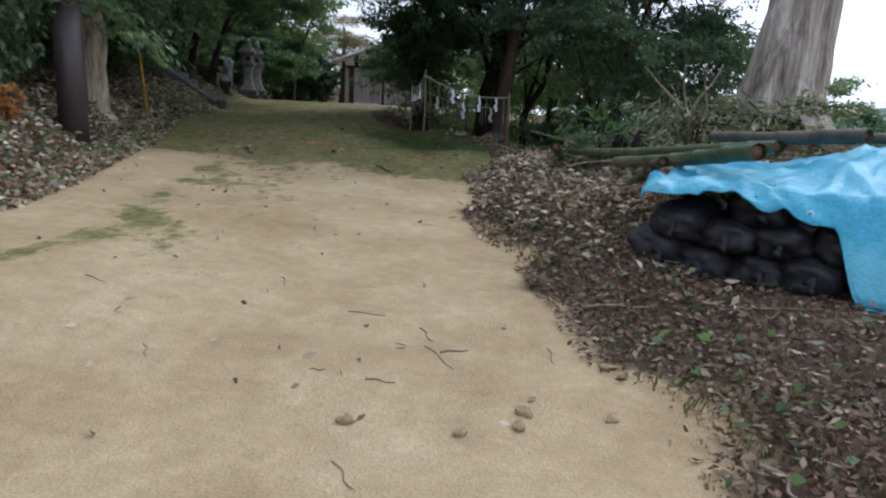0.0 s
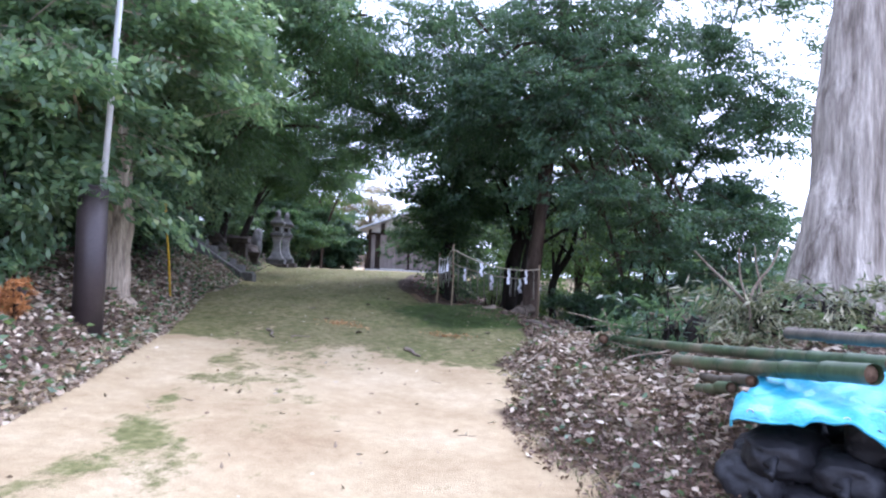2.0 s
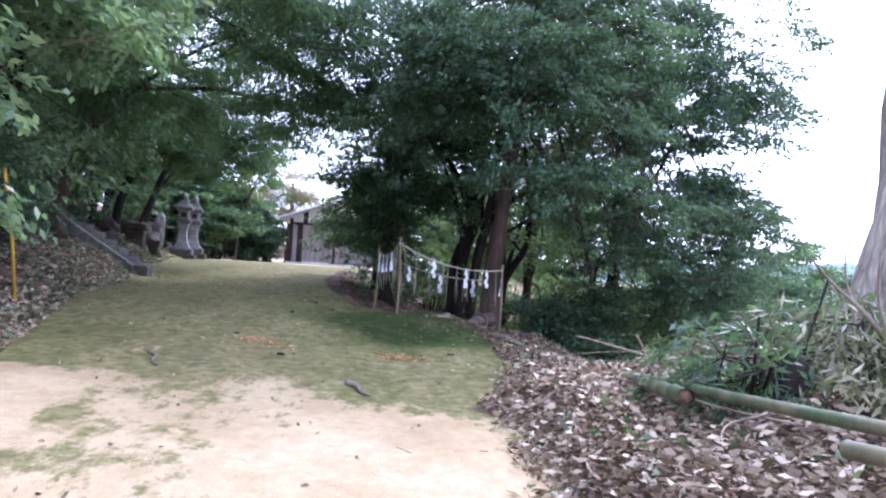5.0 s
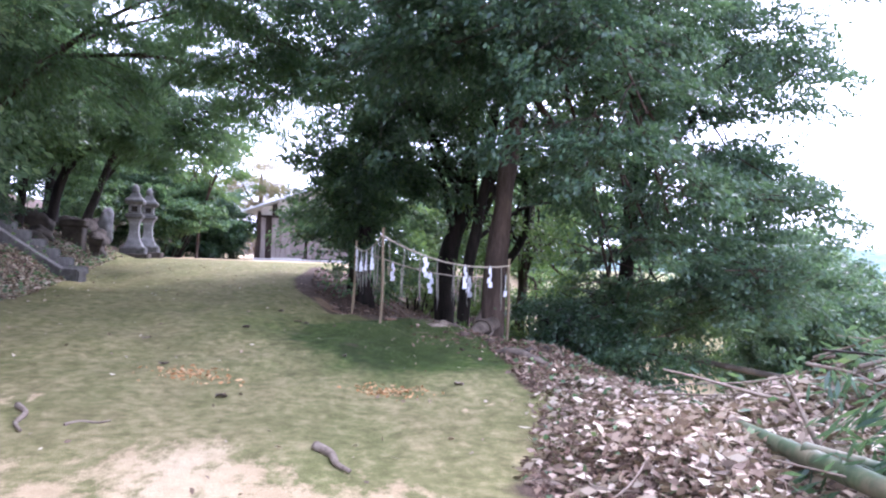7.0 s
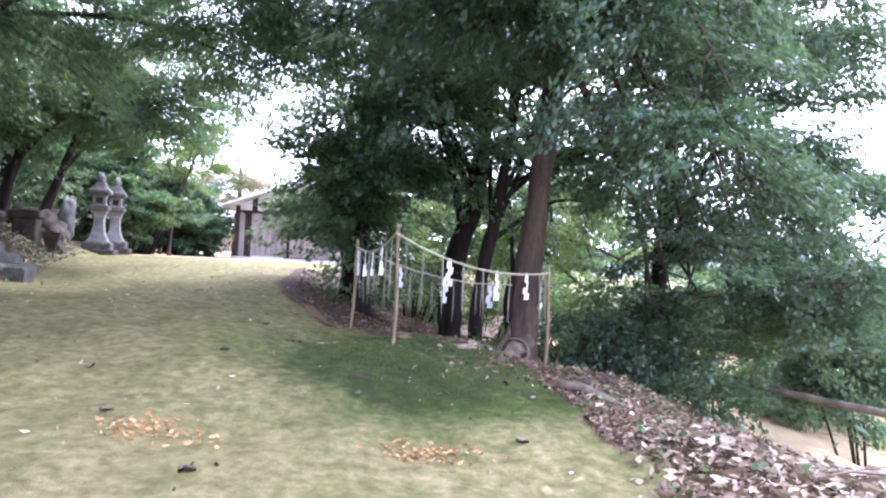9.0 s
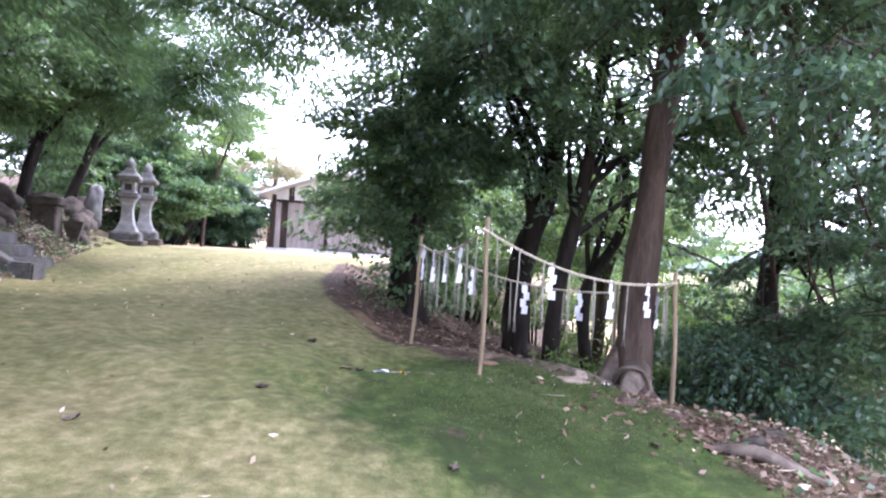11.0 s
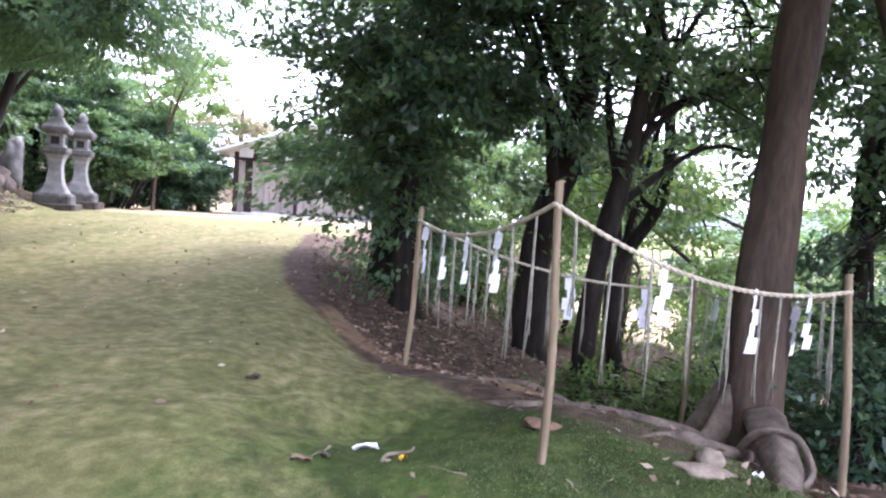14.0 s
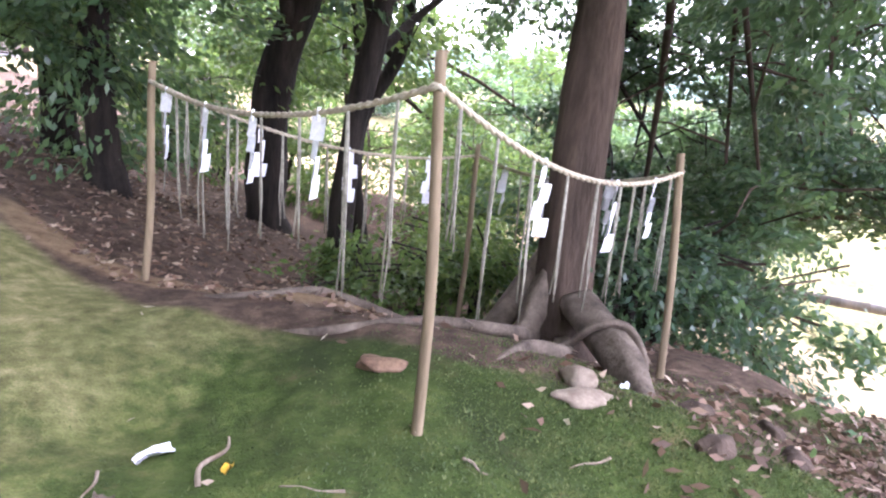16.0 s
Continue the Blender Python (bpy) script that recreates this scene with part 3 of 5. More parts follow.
def shrub(name, label, at, blobs, leaf, seed, category="shrub", per=42, length=0.1, width=0.045, stems=7, spread=0.15, gaps=0.12, reach=0.5):
    t = thing(name, label, category, at)
    rnd = random.Random(seed)
    for k in range(stems):
        b = rnd.choice(blobs)
        e = Vector(b[:3]) - Vector(at) + Vector((rnd.uniform(-0.6, 0.6) * b[3], rnd.uniform(-0.6, 0.6) * b[4], rnd.uniform(-0.2, 0.6) * b[5]))
        s = Vector((e.x * 0.45, e.y * 0.45, -0.3))
        s.z = gz(at[0] + s.x, at[1] + s.y) - at[2] - 0.05
        link("stem", *tube([s, s.lerp(e, 0.5) + Vector((0.1, 0, 0.2)), e], [0.03, 0.02, 0.006], 6), M_BARK_DARK, t)
    leaves, twigs = crown(blobs, seed, length, width, per, spread, 0.2, 0.7, gaps, reach)
    quads_mesh("foliage", leaves - np.array(at), leaf, t)
    tagged(quads_mesh("twig", twigs - np.array(at), M_BARK_DARK, t), kind="stuff")
    return t

# trees beside the fence and down the slope
FENCE_TREE = tree("tree", "tall evergreen with brown bark and flared roots inside the rope fence",
     [(1.24, 14.78, 0.45), (1.28, 14.82, 1.5), (1.43, 14.95, 3.0), (1.68, 15.1, 5.5), (1.8, 15.2, 8.0)], [0.205, 0.158, 0.142, 0.12, 0.08], M_BARK,
     [(1.7, 14.9, 6.2, 3.0, 2.0, 1.7, 760), (1.6, 15.2, 8.8, 4.0, 3.0, 2.0, 320), (1.5, 13.3, 4.8, 1.5, 0.9, 1.0, 240), (2.7, 13.4, 3.7, 1.0, 0.7, 0.9, 170), (0.1, 14.0, 5.1, 1.2, 0.9, 0.8, 170),
      (3.3, 14.6, 1.4, 0.9, 0.5, 0.12, 28), (3.5, 14.6, 2.1, 1.0, 0.5, 0.12, 34), (3.4, 14.5, 2.8, 1.0, 0.5, 0.12, 34), (4.6, 15.3, 1.0, 1.0, 0.6, 0.12, 28), (4.7, 15.3, 1.8, 1.1, 0.6, 0.12, 32), (4.6, 15.2, 2.6, 1.1, 0.6, 0.15, 38), (5.6, 15.8, 1.5, 0.8, 0.7, 0.5, 70), (4.2, 16.2, -0.1, 0.9, 0.6, 0.5, 100), (3.0, 14.9, 4.4, 1.0, 0.9, 0.8, 110), (-0.6, 15.0, 6.4, 1.8, 1.8, 1.5, 200), (-1.2, 16.3, 4.9, 1.0, 1.0, 0.5, 90), (3.0, 15.2, 0.75, 0.6, 0.4, 0.3, 60), (5.6, 14.8, 2.7, 0.8, 0.6, 0.7, 90), (5.4, 14.6, 1.4, 0.8, 0.5, 0.4, 60), (3.5, 15.0, 0.3, 0.5, 0.35, 0.3, 60)],
     M_LEAF_DARK, 11, limbs=16, flare=1.9, length=0.1, width=0.046, per=60, spread=0.12, gaps=0.26, limb_from=0.68)
tree("tree", "leaning dark-barked tree on the slope behind the fence",
     [(1.0, 19.6, 0.1), (1.0, 19.4, 1.6), (1.35, 19.2, 3.2), (1.5, 19.2, 6.0)], [0.25, 0.2, 0.17, 0.09], M_BARK_DARK,
     [(0.6, 19.8, 6.4, 2.8, 2.2, 2.4, 260), (-0.6, 20.3, 8.2, 2.4, 2.2, 1.8, 240), (-1.9, 16.6, 6.3, 1.4, 1.4, 1.1, 200), (0.4, 18.0, 3.9, 1.6, 0.9, 0.9, 200), (0.2, 17.4, 4.7, 1.5, 0.9, 0.8, 110)], M_LEAF_DARK, 12, limbs=6, gaps=0.4)
tree("tree", "slender brown-barked tree on the slope behind the fence",
     [(1.2, 17.95, 0.2), (1.25, 17.8, 1.5), (1.5, 17.7, 3.0), (1.8, 17.8, 5.5)], [0.13, 0.11, 0.095, 0.06], M_BARK_DARK,
     [(2.3, 17.3, 3.9, 1.4, 1.0, 0.9, 300), (2.6, 18.2, 5.6, 2.6, 2.0, 2.1, 420), (4.2, 18.6, 3.4, 2.2, 1.6, 1.6, 200)], M_LEAF, 13, limbs=10, gaps=0.42)
tree("tree", "dark leafy tree with foliage down to the path edge",
     [(-1.0, 20.6, 0.8), (-1.0, 20.6, 2.4), (-0.8, 20.8, 4.5), (-0.6, 20.8, 7.0)], [0.2, 0.17, 0.13, 0.06], M_BARK_DARK,
     [(-0.9, 20.8, 3.0, 1.1, 1.0, 1.4, 380), (-1.0, 20.3, 2.0, 0.7, 0.7, 0.95, 220), (-0.6, 20.6, 5.2, 1.6, 1.5, 1.7, 260)], M_LEAF, 14, limbs=6)
tree("tree", "thin dark tree beside the path edge",
     [(-0.75, 19.0, 0.85), (-0.8, 19.0, 2.2), (-0.6, 19.1, 4.0), (-0.4, 19.2, 6.0)], [0.15, 0.13, 0.1, 0.05], M_BARK_DARK,
     [(-0.2, 18.8, 4.6, 1.3, 1.2, 1.1, 170), (-1.0, 18.7, 2.7, 0.6, 0.5, 0.9, 150), (-0.9, 18.3, 3.6, 0.9, 0.7, 0.7, 140)], M_LEAF, 15, limbs=4)
tree("tree", "evergreen with drooping boughs down the slope",
     [(4.6, 18.2, -0.9), (4.6, 18.2, 1.5), (4.8, 18.3, 4.0), (5.0, 18.4, 7.5)], [0.17, 0.14, 0.1, 0.05], M_BARK_DARK,
     [(5.0, 17.2, 1.5, 1.5, 1.0, 1.5, 220), (5.6, 17.2, 4.0, 1.3, 1.0, 1.5, 250), (6.7, 17.3, 6.4, 1.5, 1.2, 1.4, 340), (6.6, 17.3, 3.2, 0.8, 0.8, 0.9, 150), (6.9, 17.4, 8.8, 1.6, 1.3, 1.5, 240), (4.6, 17.2, 6.4, 1.6, 1.2, 1.5, 260), (7.0, 17.4, 1.5, 0.7, 0.7, 0.9, 110), (3.5, 16.6, 0.8, 1.0, 0.8, 0.8, 60), (4.6, 17.8, 8.6, 1.8, 1.5, 1.2, 200)], M_LEAF_DARK, 16, limbs=18, gaps=0.24, per=60, spread=0.13, length=0.105, width=0.05)
tree("tree", "pale-leaved tree down the slope",
     [(3.2, 22.0, -0.9), (3.3, 22.0, 1.5), (3.6, 22.0, 4.5)], [0.15, 0.11, 0.05], M_BARK,
     [(3.4, 22.2, 3.6, 2.6, 1.6, 2.0, 330), (1.8, 22.5, 1.8, 1.8, 1.2, 1.3, 230), (6.0, 21.0, 1.2, 2.2, 1.6, 1.6, 240), (4.2, 22.4, 0.6, 1.8, 1.0, 1.0, 160)], M_LEAF_LIGHT, 17, limbs=9, gaps=0.4)
tree("tree", "twisted dark tree with bare lower limbs behind the fence",
     [(2.4, 19.8, -0.4), (2.2, 19.7, 1.2), (2.8, 19.6, 2.6), (2.6, 19.8, 5.0)], [0.12, 0.1, 0.08, 0.04], M_BARK_DARK,
     [(2.4, 20.2, 6.0, 2.4, 1.8, 1.8, 200), (2.0, 20.6, 2.6, 1.2, 1.0, 0.9, 60)], M_LEAF_LIGHT, 18, limbs=8)

shrub("bush", "low light green bush behind the rope fence", (2.3, 16.9, gz(2.3, 16.9)), [(2.3, 16.9, gz(2.3, 16.9) + 0.45, 0.8, 0.5, 0.4, 90), (1.3, 17.2, gz(1.3, 17.2) + 0.35, 0.6, 0.4, 0.3, 60)], M_LEAF_LIGHT, 69, length=0.1, width=0.045, gaps=0.25)
shrub("bush", "green bush at the top of the slope", (9.6, 18.5, gz(9.6, 18.5)), [(9.4, 18.5, 0.9, 1.5, 1.2, 1.3, 520), (8.2, 18.4, 0.3, 1.1, 1.0, 1.0, 320)], M_LEAF_DARK, 68, length=0.12, width=0.06)
for k, (x, y, r, h) in enumerate([(0.6, 22.6, 1.2, 1.6), (2.8, 18.6, 0.9, 1.1), (4.6, 20.4, 1.2, 1.5), (2.6, 24.2, 1.6, 2.4), (0.2, 25.4, 1.4, 2.2), (1.4, 23.6, 1.2, 2.0), (4.0, 24.5, 1.6, 2.6), (5.8, 23.0, 1.5, 2.4)]):
    z = gz(x, y)
    shrub("shrub", "sparse bright green undergrowth on the slope", (x, y, z), [(x, y, z + h * 0.55, r, r * 0.8, h * 0.5, 110)], M_LEAF_LIGHT, 100 + k, stems=6, gaps=0.3)

shrub("shrub", "dark evergreen shrub beside the fence post", (2.4, 15.0, gz(2.4, 15.0)), [(2.3, 15.1, 0.75, 0.4, 0.4, 0.5, 80), (2.9, 15.4, 0.4, 0.5, 0.4, 0.4, 60)], M_LEAF_DARK, 108, length=0.085, width=0.04)
# giant pale trunk beside the bamboo
giant = tree("tree", "huge old tree trunk with rough grey bark and flared base",
             [(4.72, 9.0, 0.8), (4.75, 9.0, 1.7), (4.86, 9.0, 3.0), (5.05, 9.05, 5.0), (5.35, 9.1, 8.0)], [0.86, 0.56, 0.45, 0.41, 0.32], M_BARK_GREY,
             [], M_LEAF, 21, flare=1.35, sides=48, wobble=0.22)

for k, (dx, dy) in enumerate([(-0.9, -0.5), (0.3, -1.0), (-0.6, 0.7), (1.0, -0.4)]):
    e = Vector((dx, dy, gz(4.72 + dx, 9.0 + dy) - 0.8 - 0.08))
    link("buttress_root", *tube(spline([Vector((0, 0, 0.75)), e * 0.5 + Vector((0, 0, 0.22)), e], 10), list(np.linspace(0.3, 0.09, 10)), 12, 0.35, k), M_BARK_GREY, giant)

# left bank
tree("tree", "old pale-barked trunk beneath dense evergreen leaves",
     [(-4.88, 8.95, 0.9), (-4.9, 8.95, 1.7), (-4.95, 9.0, 3.0), (-5.0, 9.1, 6.0)], [0.27, 0.25, 0.23, 0.12], M_BARK_PALE,
     [(-5.2, 8.7, 4.4, 1.7, 1.8, 2.0, 950), (-5.0, 9.6, 7.2, 2.2, 2.2, 1.8, 380), (-5.7, 7.3, 3.3, 1.0, 1.2, 1.2, 380), (-4.6, 7.1, 3.6, 0.6, 0.6, 0.8, 35)], M_LEAF_BROAD_LIT, 31, limbs=9, length=0.15, width=0.065)
tree("tree", "dense broadleaf evergreen on the bank",
     [(-6.6, 13.0, 1.7), (-6.6, 13.0, 3.0), (-6.4, 13.2, 5.0), (-6.2, 13.4, 7.5)], [0.2, 0.17, 0.13, 0.06], M_BARK_DARK,
     [(-6.3, 12.6, 4.4, 1.9, 2.0, 2.0, 850), (-5.4, 13.4, 7.2, 2.2, 2.0, 1.5, 420), (-4.0, 14.6, 6.9, 1.8, 1.6, 0.9, 220)], M_LEAF_BROAD_LIT, 32, limbs=8, length=0.14, width=0.06)
tree("tree", "feathery conifer overhanging the path",
     [(-7.6, 16.8, 2.0), (-7.4, 16.8, 3.4), (-7.0, 17.0, 5.5), (-6.4, 17.4, 8.0)], [0.18, 0.15, 0.11, 0.05], M_BARK,
     [(-6.7, 17.0, 5.1, 1.9, 1.8, 1.5, 620), (-4.4, 17.2, 6.6, 2.2, 1.8, 1.1, 330), (-2.4, 16.4, 7.2, 2.0, 1.8, 1.0, 280), (-2.6, 13.2, 6.4, 1.4, 1.2, 0.9, 170), (-2.4, 16.6, 5.1, 1.3, 0.9, 0.6, 170), (-3.3, 18.5, 5.1, 1.2, 1.0, 0.5, 150)], M_LEAF_FERN, 33, limbs=9, length=0.16, width=0.03, droop=0.5)
tree("tree", "slim tree leaning over the stone lanterns",
     [(-9.3, 23.6, 2.2), (-9.1, 23.6, 3.4), (-8.6, 23.8, 5.0), (-8.2, 24.0, 7.0)], [0.14, 0.12, 0.09, 0.04], M_BARK_DARK,
     [(-8.4, 23.4, 5.8, 2.2, 1.8, 1.1, 560), (-6.4, 23.0, 6.4, 2.0, 1.6, 1.2, 360), (-5.3, 22.0, 5.2, 1.05, 1.0, 1.0, 300), (-6.6, 22.4, 4.9, 1.2, 1.0, 0.8, 280), (-10.2, 22.6, 5.4, 1.8, 1.6, 1.3, 400), (-8.7, 24.6, 4.7, 1.3, 0.9, 0.6, 200), (-3.8, 19.8, 6.5, 2.0, 1.6, 0.8, 200)], M_LEAF_FERN, 34, limbs=9, length=0.16, width=0.032, droop=0.4)
tree("tree", "slim dark tree on the leafy bank",
     [(-9.0, 21.4, 1.9), (-8.9, 21.4, 3.2), (-8.7, 21.3, 5.0)], [0.1, 0.085, 0.05], M_BARK_DARK,
     [(-8.9, 20.6, 5.0, 2.0, 1.5, 1.2, 460), (-7.4, 19.4, 4.6, 1.3, 1.2, 0.8, 260)], M_LEAF, 35, limbs=6)
tree("tree", "slim dark tree on the leafy bank",
     [(-10.4, 23.0, 2.6), (-10.2, 23.0, 4.0), (-9.8, 23.0, 6.0)], [0.1, 0.085, 0.05], M_BARK_DARK,
     [(-10.6, 22.8, 6.4, 2.0, 1.8, 1.4, 400)], M_LEAF, 36, limbs=5)
tree("tree", "leaning tree beside the stone lanterns",
     [(-9.6, 26.2, 2.2), (-9.2, 26.2, 3.4), (-8.6, 26.0, 4.8), (-8.0, 26.0, 6.0)], [0.14, 0.12, 0.09, 0.05], M_BARK_DARK,
     [(-7.6, 26.0, 6.8, 2.2, 1.6, 0.9, 220)], M_LEAF_FERN, 37, limbs=6, length=0.16, width=0.032)
for k, (x, y, r, h) in enumerate([(-13, 17, 2.6, 7), (-12.5, 24, 2.4, 8), (-14, 30, 3.2, 9), (-11, 12, 2.2, 7), (-9.2, 8.0, 2.0, 6.5), (-8.6, 4.0, 2.0, 6), (-9, -1, 2.4, 6), (-11.6, 28.2, 2.0, 6.5), (-11.5, 32.5, 2.4, 7), (-13.5, 37, 3.0, 8), (-10.5, 20.0, 1.6, 5.5)]):
    z = gz(x, y)
    tree("tree", "evergreen standing in the wood on the bank", [(x, y, z), (x + 0.1, y, z + 2), (x, y + 0.2, z + h * 0.8)], [0.17, 0.14, 0.05], M_BARK_DARK,
         [(x, y, z + h * 0.62, r, r, h * 0.34, 620), (x + 0.4, y, z + h * 0.28, r * 0.9, r * 0.9, h * 0.2, 240)], M_LEAF, 40 + k, limbs=5, length=0.18, width=0.08)
shrub("shrub", "broadleaf shrub at the foot of the bank beside the pole", (-5.0, 6.6, gz(-5.0, 6.6)),
      [(-5.5, 6.5, 2.0, 0.7, 0.9, 1.0, 480), (-5.7, 5.2, 2.0, 0.9, 1.1, 1.2, 520), (-5.0, 7.2, 2.6, 0.45, 0.6, 0.6, 110), (-6.2, 3.2, 2.2, 0.9, 1.2, 1.2, 380)], M_LEAF_BROAD_LIT, 51, length=0.14, width=0.06)
shrub("shrub", "dark undergrowth on the bank", (-6.2, 10.8, gz(-6.2, 10.8)),
      [(-6.0, 10.6, 2.2, 0.8, 0.9, 0.7, 260), (-7.4, 12.5, 2.6, 1.0, 1.2, 0.8, 260)], M_LEAF_DARK, 52)
shrub("shrub", "dark undergrowth above the stone steps", (-9.2, 18.6, gz(-9.2, 18.6)),
      [(-8.9, 18.9, 3.1, 0.9, 0.9, 0.7, 200), (-9.8, 20.5, 3.3, 1.0, 1.0, 0.8, 220)], M_LEAF_DARK, 53)
shrub("hedge", "rounded dark green hedge behind the stone lanterns", (-7.6, 34.2, 1.46),
      [(-9.8, 32.4, 3.4, 1.4, 1.0, 1.9, 620), (-8.5, 34.2, 3.0, 1.5, 1.0, 1.7, 720), (-7.3, 35.0, 2.8, 0.8, 0.7, 1.4, 380)], M_LEAF_DARK, 54, length=0.16, width=0.08)
shrub("shrub", "glossy broadleaf shrub beside the stone lanterns", (-8.9, 30.6, 1.46),
      [(-8.6, 30.6, 2.9, 0.9, 0.9, 1.2, 300), (-7.9, 31.8, 3.6, 1.0, 0.8, 0.9, 230)], M_LEAF, 55, length=0.18, width=0.09)
for k, (x, y, r, h, m) in enumerate([(-12, 44, 4.5, 8, M_LEAF_LIGHT), (-8.0, 47, 3.4, 8.5, M_TWIGS), (-3, 52, 4.0, 7.5, M_LEAF_LIGHT), (2.5, 44, 3.4, 8, M_LEAF), (7, 36, 3.2, 6, M_LEAF)]):
    tree("tree", "leafless brown tree beyond the shed" if m is M_TWIGS else "light green tree beyond the shed", [(x, y, gz(x, y)), (x, y, 3.5), (x, y + 0.2, h * 0.8)], [0.25, 0.2, 0.06], M_BARK,
         [(x, y, h * 0.62, r, r * 0.7, h * 0.42, 520)], m, 60 + k, limbs=6, length=0.3 if m is not M_TWIGS else 0.4, width=0.14 if m is not M_TWIGS else 0.03, spread=0.4)
tree("tree", "sparse light green tree between the hedge and the shed", [(-7.6, 31.6, 1.46), (-7.5, 31.6, 3.0), (-6.8, 31.0, 4.8), (-6.0, 30.6, 6.4)], [0.06, 0.05, 0.035, 0.02], M_BARK,
     [(-7.6, 31.2, 4.4, 0.9, 0.8, 0.6, 50), (-7.0, 30.6, 5.9, 1.5, 1.2, 0.9, 90), (-5.0, 30.4, 7.2, 1.5, 1.2, 0.8, 60)], M_LEAF_LIGHT, 69, limbs=9, gaps=0.4)
for k, (x, y, r, h) in enumerate([(10.5, 22, 2.0, 3.0), (12.5, 26, 2.6, 4.4), (9.5, 27, 2.2, 4.2), (16.5, 27, 2.6, 3.6), (17, 33, 3.0, 5.0), (12, 38, 3.4, 6), (22, 30, 3.4, 4.2)]):
    z = gz(x, y)
    shrub("bush", "light green bush down in the valley", (x, y, z), [(x, y, z + h * 0.5, r, r * 0.8, h * 0.5, 230)], M_LEAF_DARK if k % 2 else M_LEAF, 70 + k, length=0.2, width=0.1, stems=5, spread=0.3)

# ---- utility pole ----
pole = thing("utility_pole", "brown-sheathed utility pole standing in the leaf litter", "pole", (-4.17, 7.3, gz(-4.17, 7.3)))
link("sheath", *tube([(0, 0, -0.2), (-0.005, 0, 0.7), (-0.02, 0, 1.55)], [0.16, 0.16, 0.157], 28), M_PIPE, pole, "dark brown plastic sheath")
link("rim", *tube([(-0.02, 0, 1.53), (-0.02, 0, 1.56)], [0.163, 0.16], 28), M_PIPE, pole)
link("shaft", *tube([(0.1, -0.02, 1.5), (0.16, 0, 3.6), (0.26, 0, 8.0)], [0.034, 0.033, 0.03], 16), M_SHAFT, pole, "thin shiny grey steel shaft")
band = thing("yellow_marker_pole", "thin yellow plastic marker pole leaning in the bank", "marker pole", (-5.1, 11.2, gz(-5.1, 11.2)))
link("tube", *tube([(0, 0, -0.15), (0.04, -0.25, 0.7), (0.2, -0.8, 1.55)], [0.018, 0.018, 0.017], 10), M_YELLOW, band)
link("cap", *tube([(0.2, -0.8, 1.54), (0.203, -0.81, 1.57)], [0.021, 0.019], 10), M_YELLOW, band)

# ---- tarpaulin stack ----
SA, SU, SV = Vector((1.62, 3.85, 0)), Vector((0.88, -0.475, 0)), Vector((0.475, 0.88, 0))
def stack_at(s, d, z):
    return SA + SU * s + SV * d + Vector((0, 0, z))


def sack(at, turn, size, seed):
    t = thing("sandbag", "black plastic sandbag stacked under the blue tarpaulin", "sandbag", at, turn, group="stacked sandbags")
    bm = bmesh.new()
    bmesh.ops.create_uvsphere(bm, u_segments=40, v_segments=28, radius=1)
    for v in bm.verts:
        c = v.co.copy()
        c = Vector([math.copysign(abs(a) ** 0.72, a) for a in c])
        crease = 1 - min(abs(noise.noise(Vector((c.x * 2.6, c.y * 1.3, c.z * 2.6 + seed)))) * 5, 1)
        c *= 1 + 0.15 * noise.noise(c * 1.7 + Vector((seed * 3.1, 0, 0))) + 0.06 * noise.noise(c * 5 + Vector((0, seed, 0))) - 0.07 * crease
        v.co = Vector((c.x * size[0], c.y * size[1], c.z * size[2]))
    part("sack", bm, M_SACK, t, smooth=True)
    pts = [Vector((0.02 * math.sin(k), -size[1] * (0.92 + 0.06 * k), -0.02 * k)) for k in range(4)]
    link("tied_neck", *tube(pts, [0.05, 0.02, 0.018, 0.04], 12, 0.4, seed), M_SACK, t)


rnd = random.Random(5)
def stack_floor(s):
    p = stack_at(s, 0.1, 0)
    return gz(p.x, p.y)


for row in range(4):
    for k in range(6):
        s = 0.04 + 0.31 * k + (0.15 if row % 2 else 0) + rnd.uniform(-0.02, 0.02)
        z = stack_floor(s) + 0.06 + 0.2 * row
        if z > 0.7 or s > 1.35:
            continue
        for d in (0.22, 0.75):
            p = stack_at(s, d + rnd.uniform(-0.04, 0.03), 0)
            sack((p.x, p.y, z), -28 + rnd.uniform(-9, 9), (rnd.uniform(0.18, 0.21), 0.31, rnd.uniform(0.125, 0.145)), row * 20 + k + d)


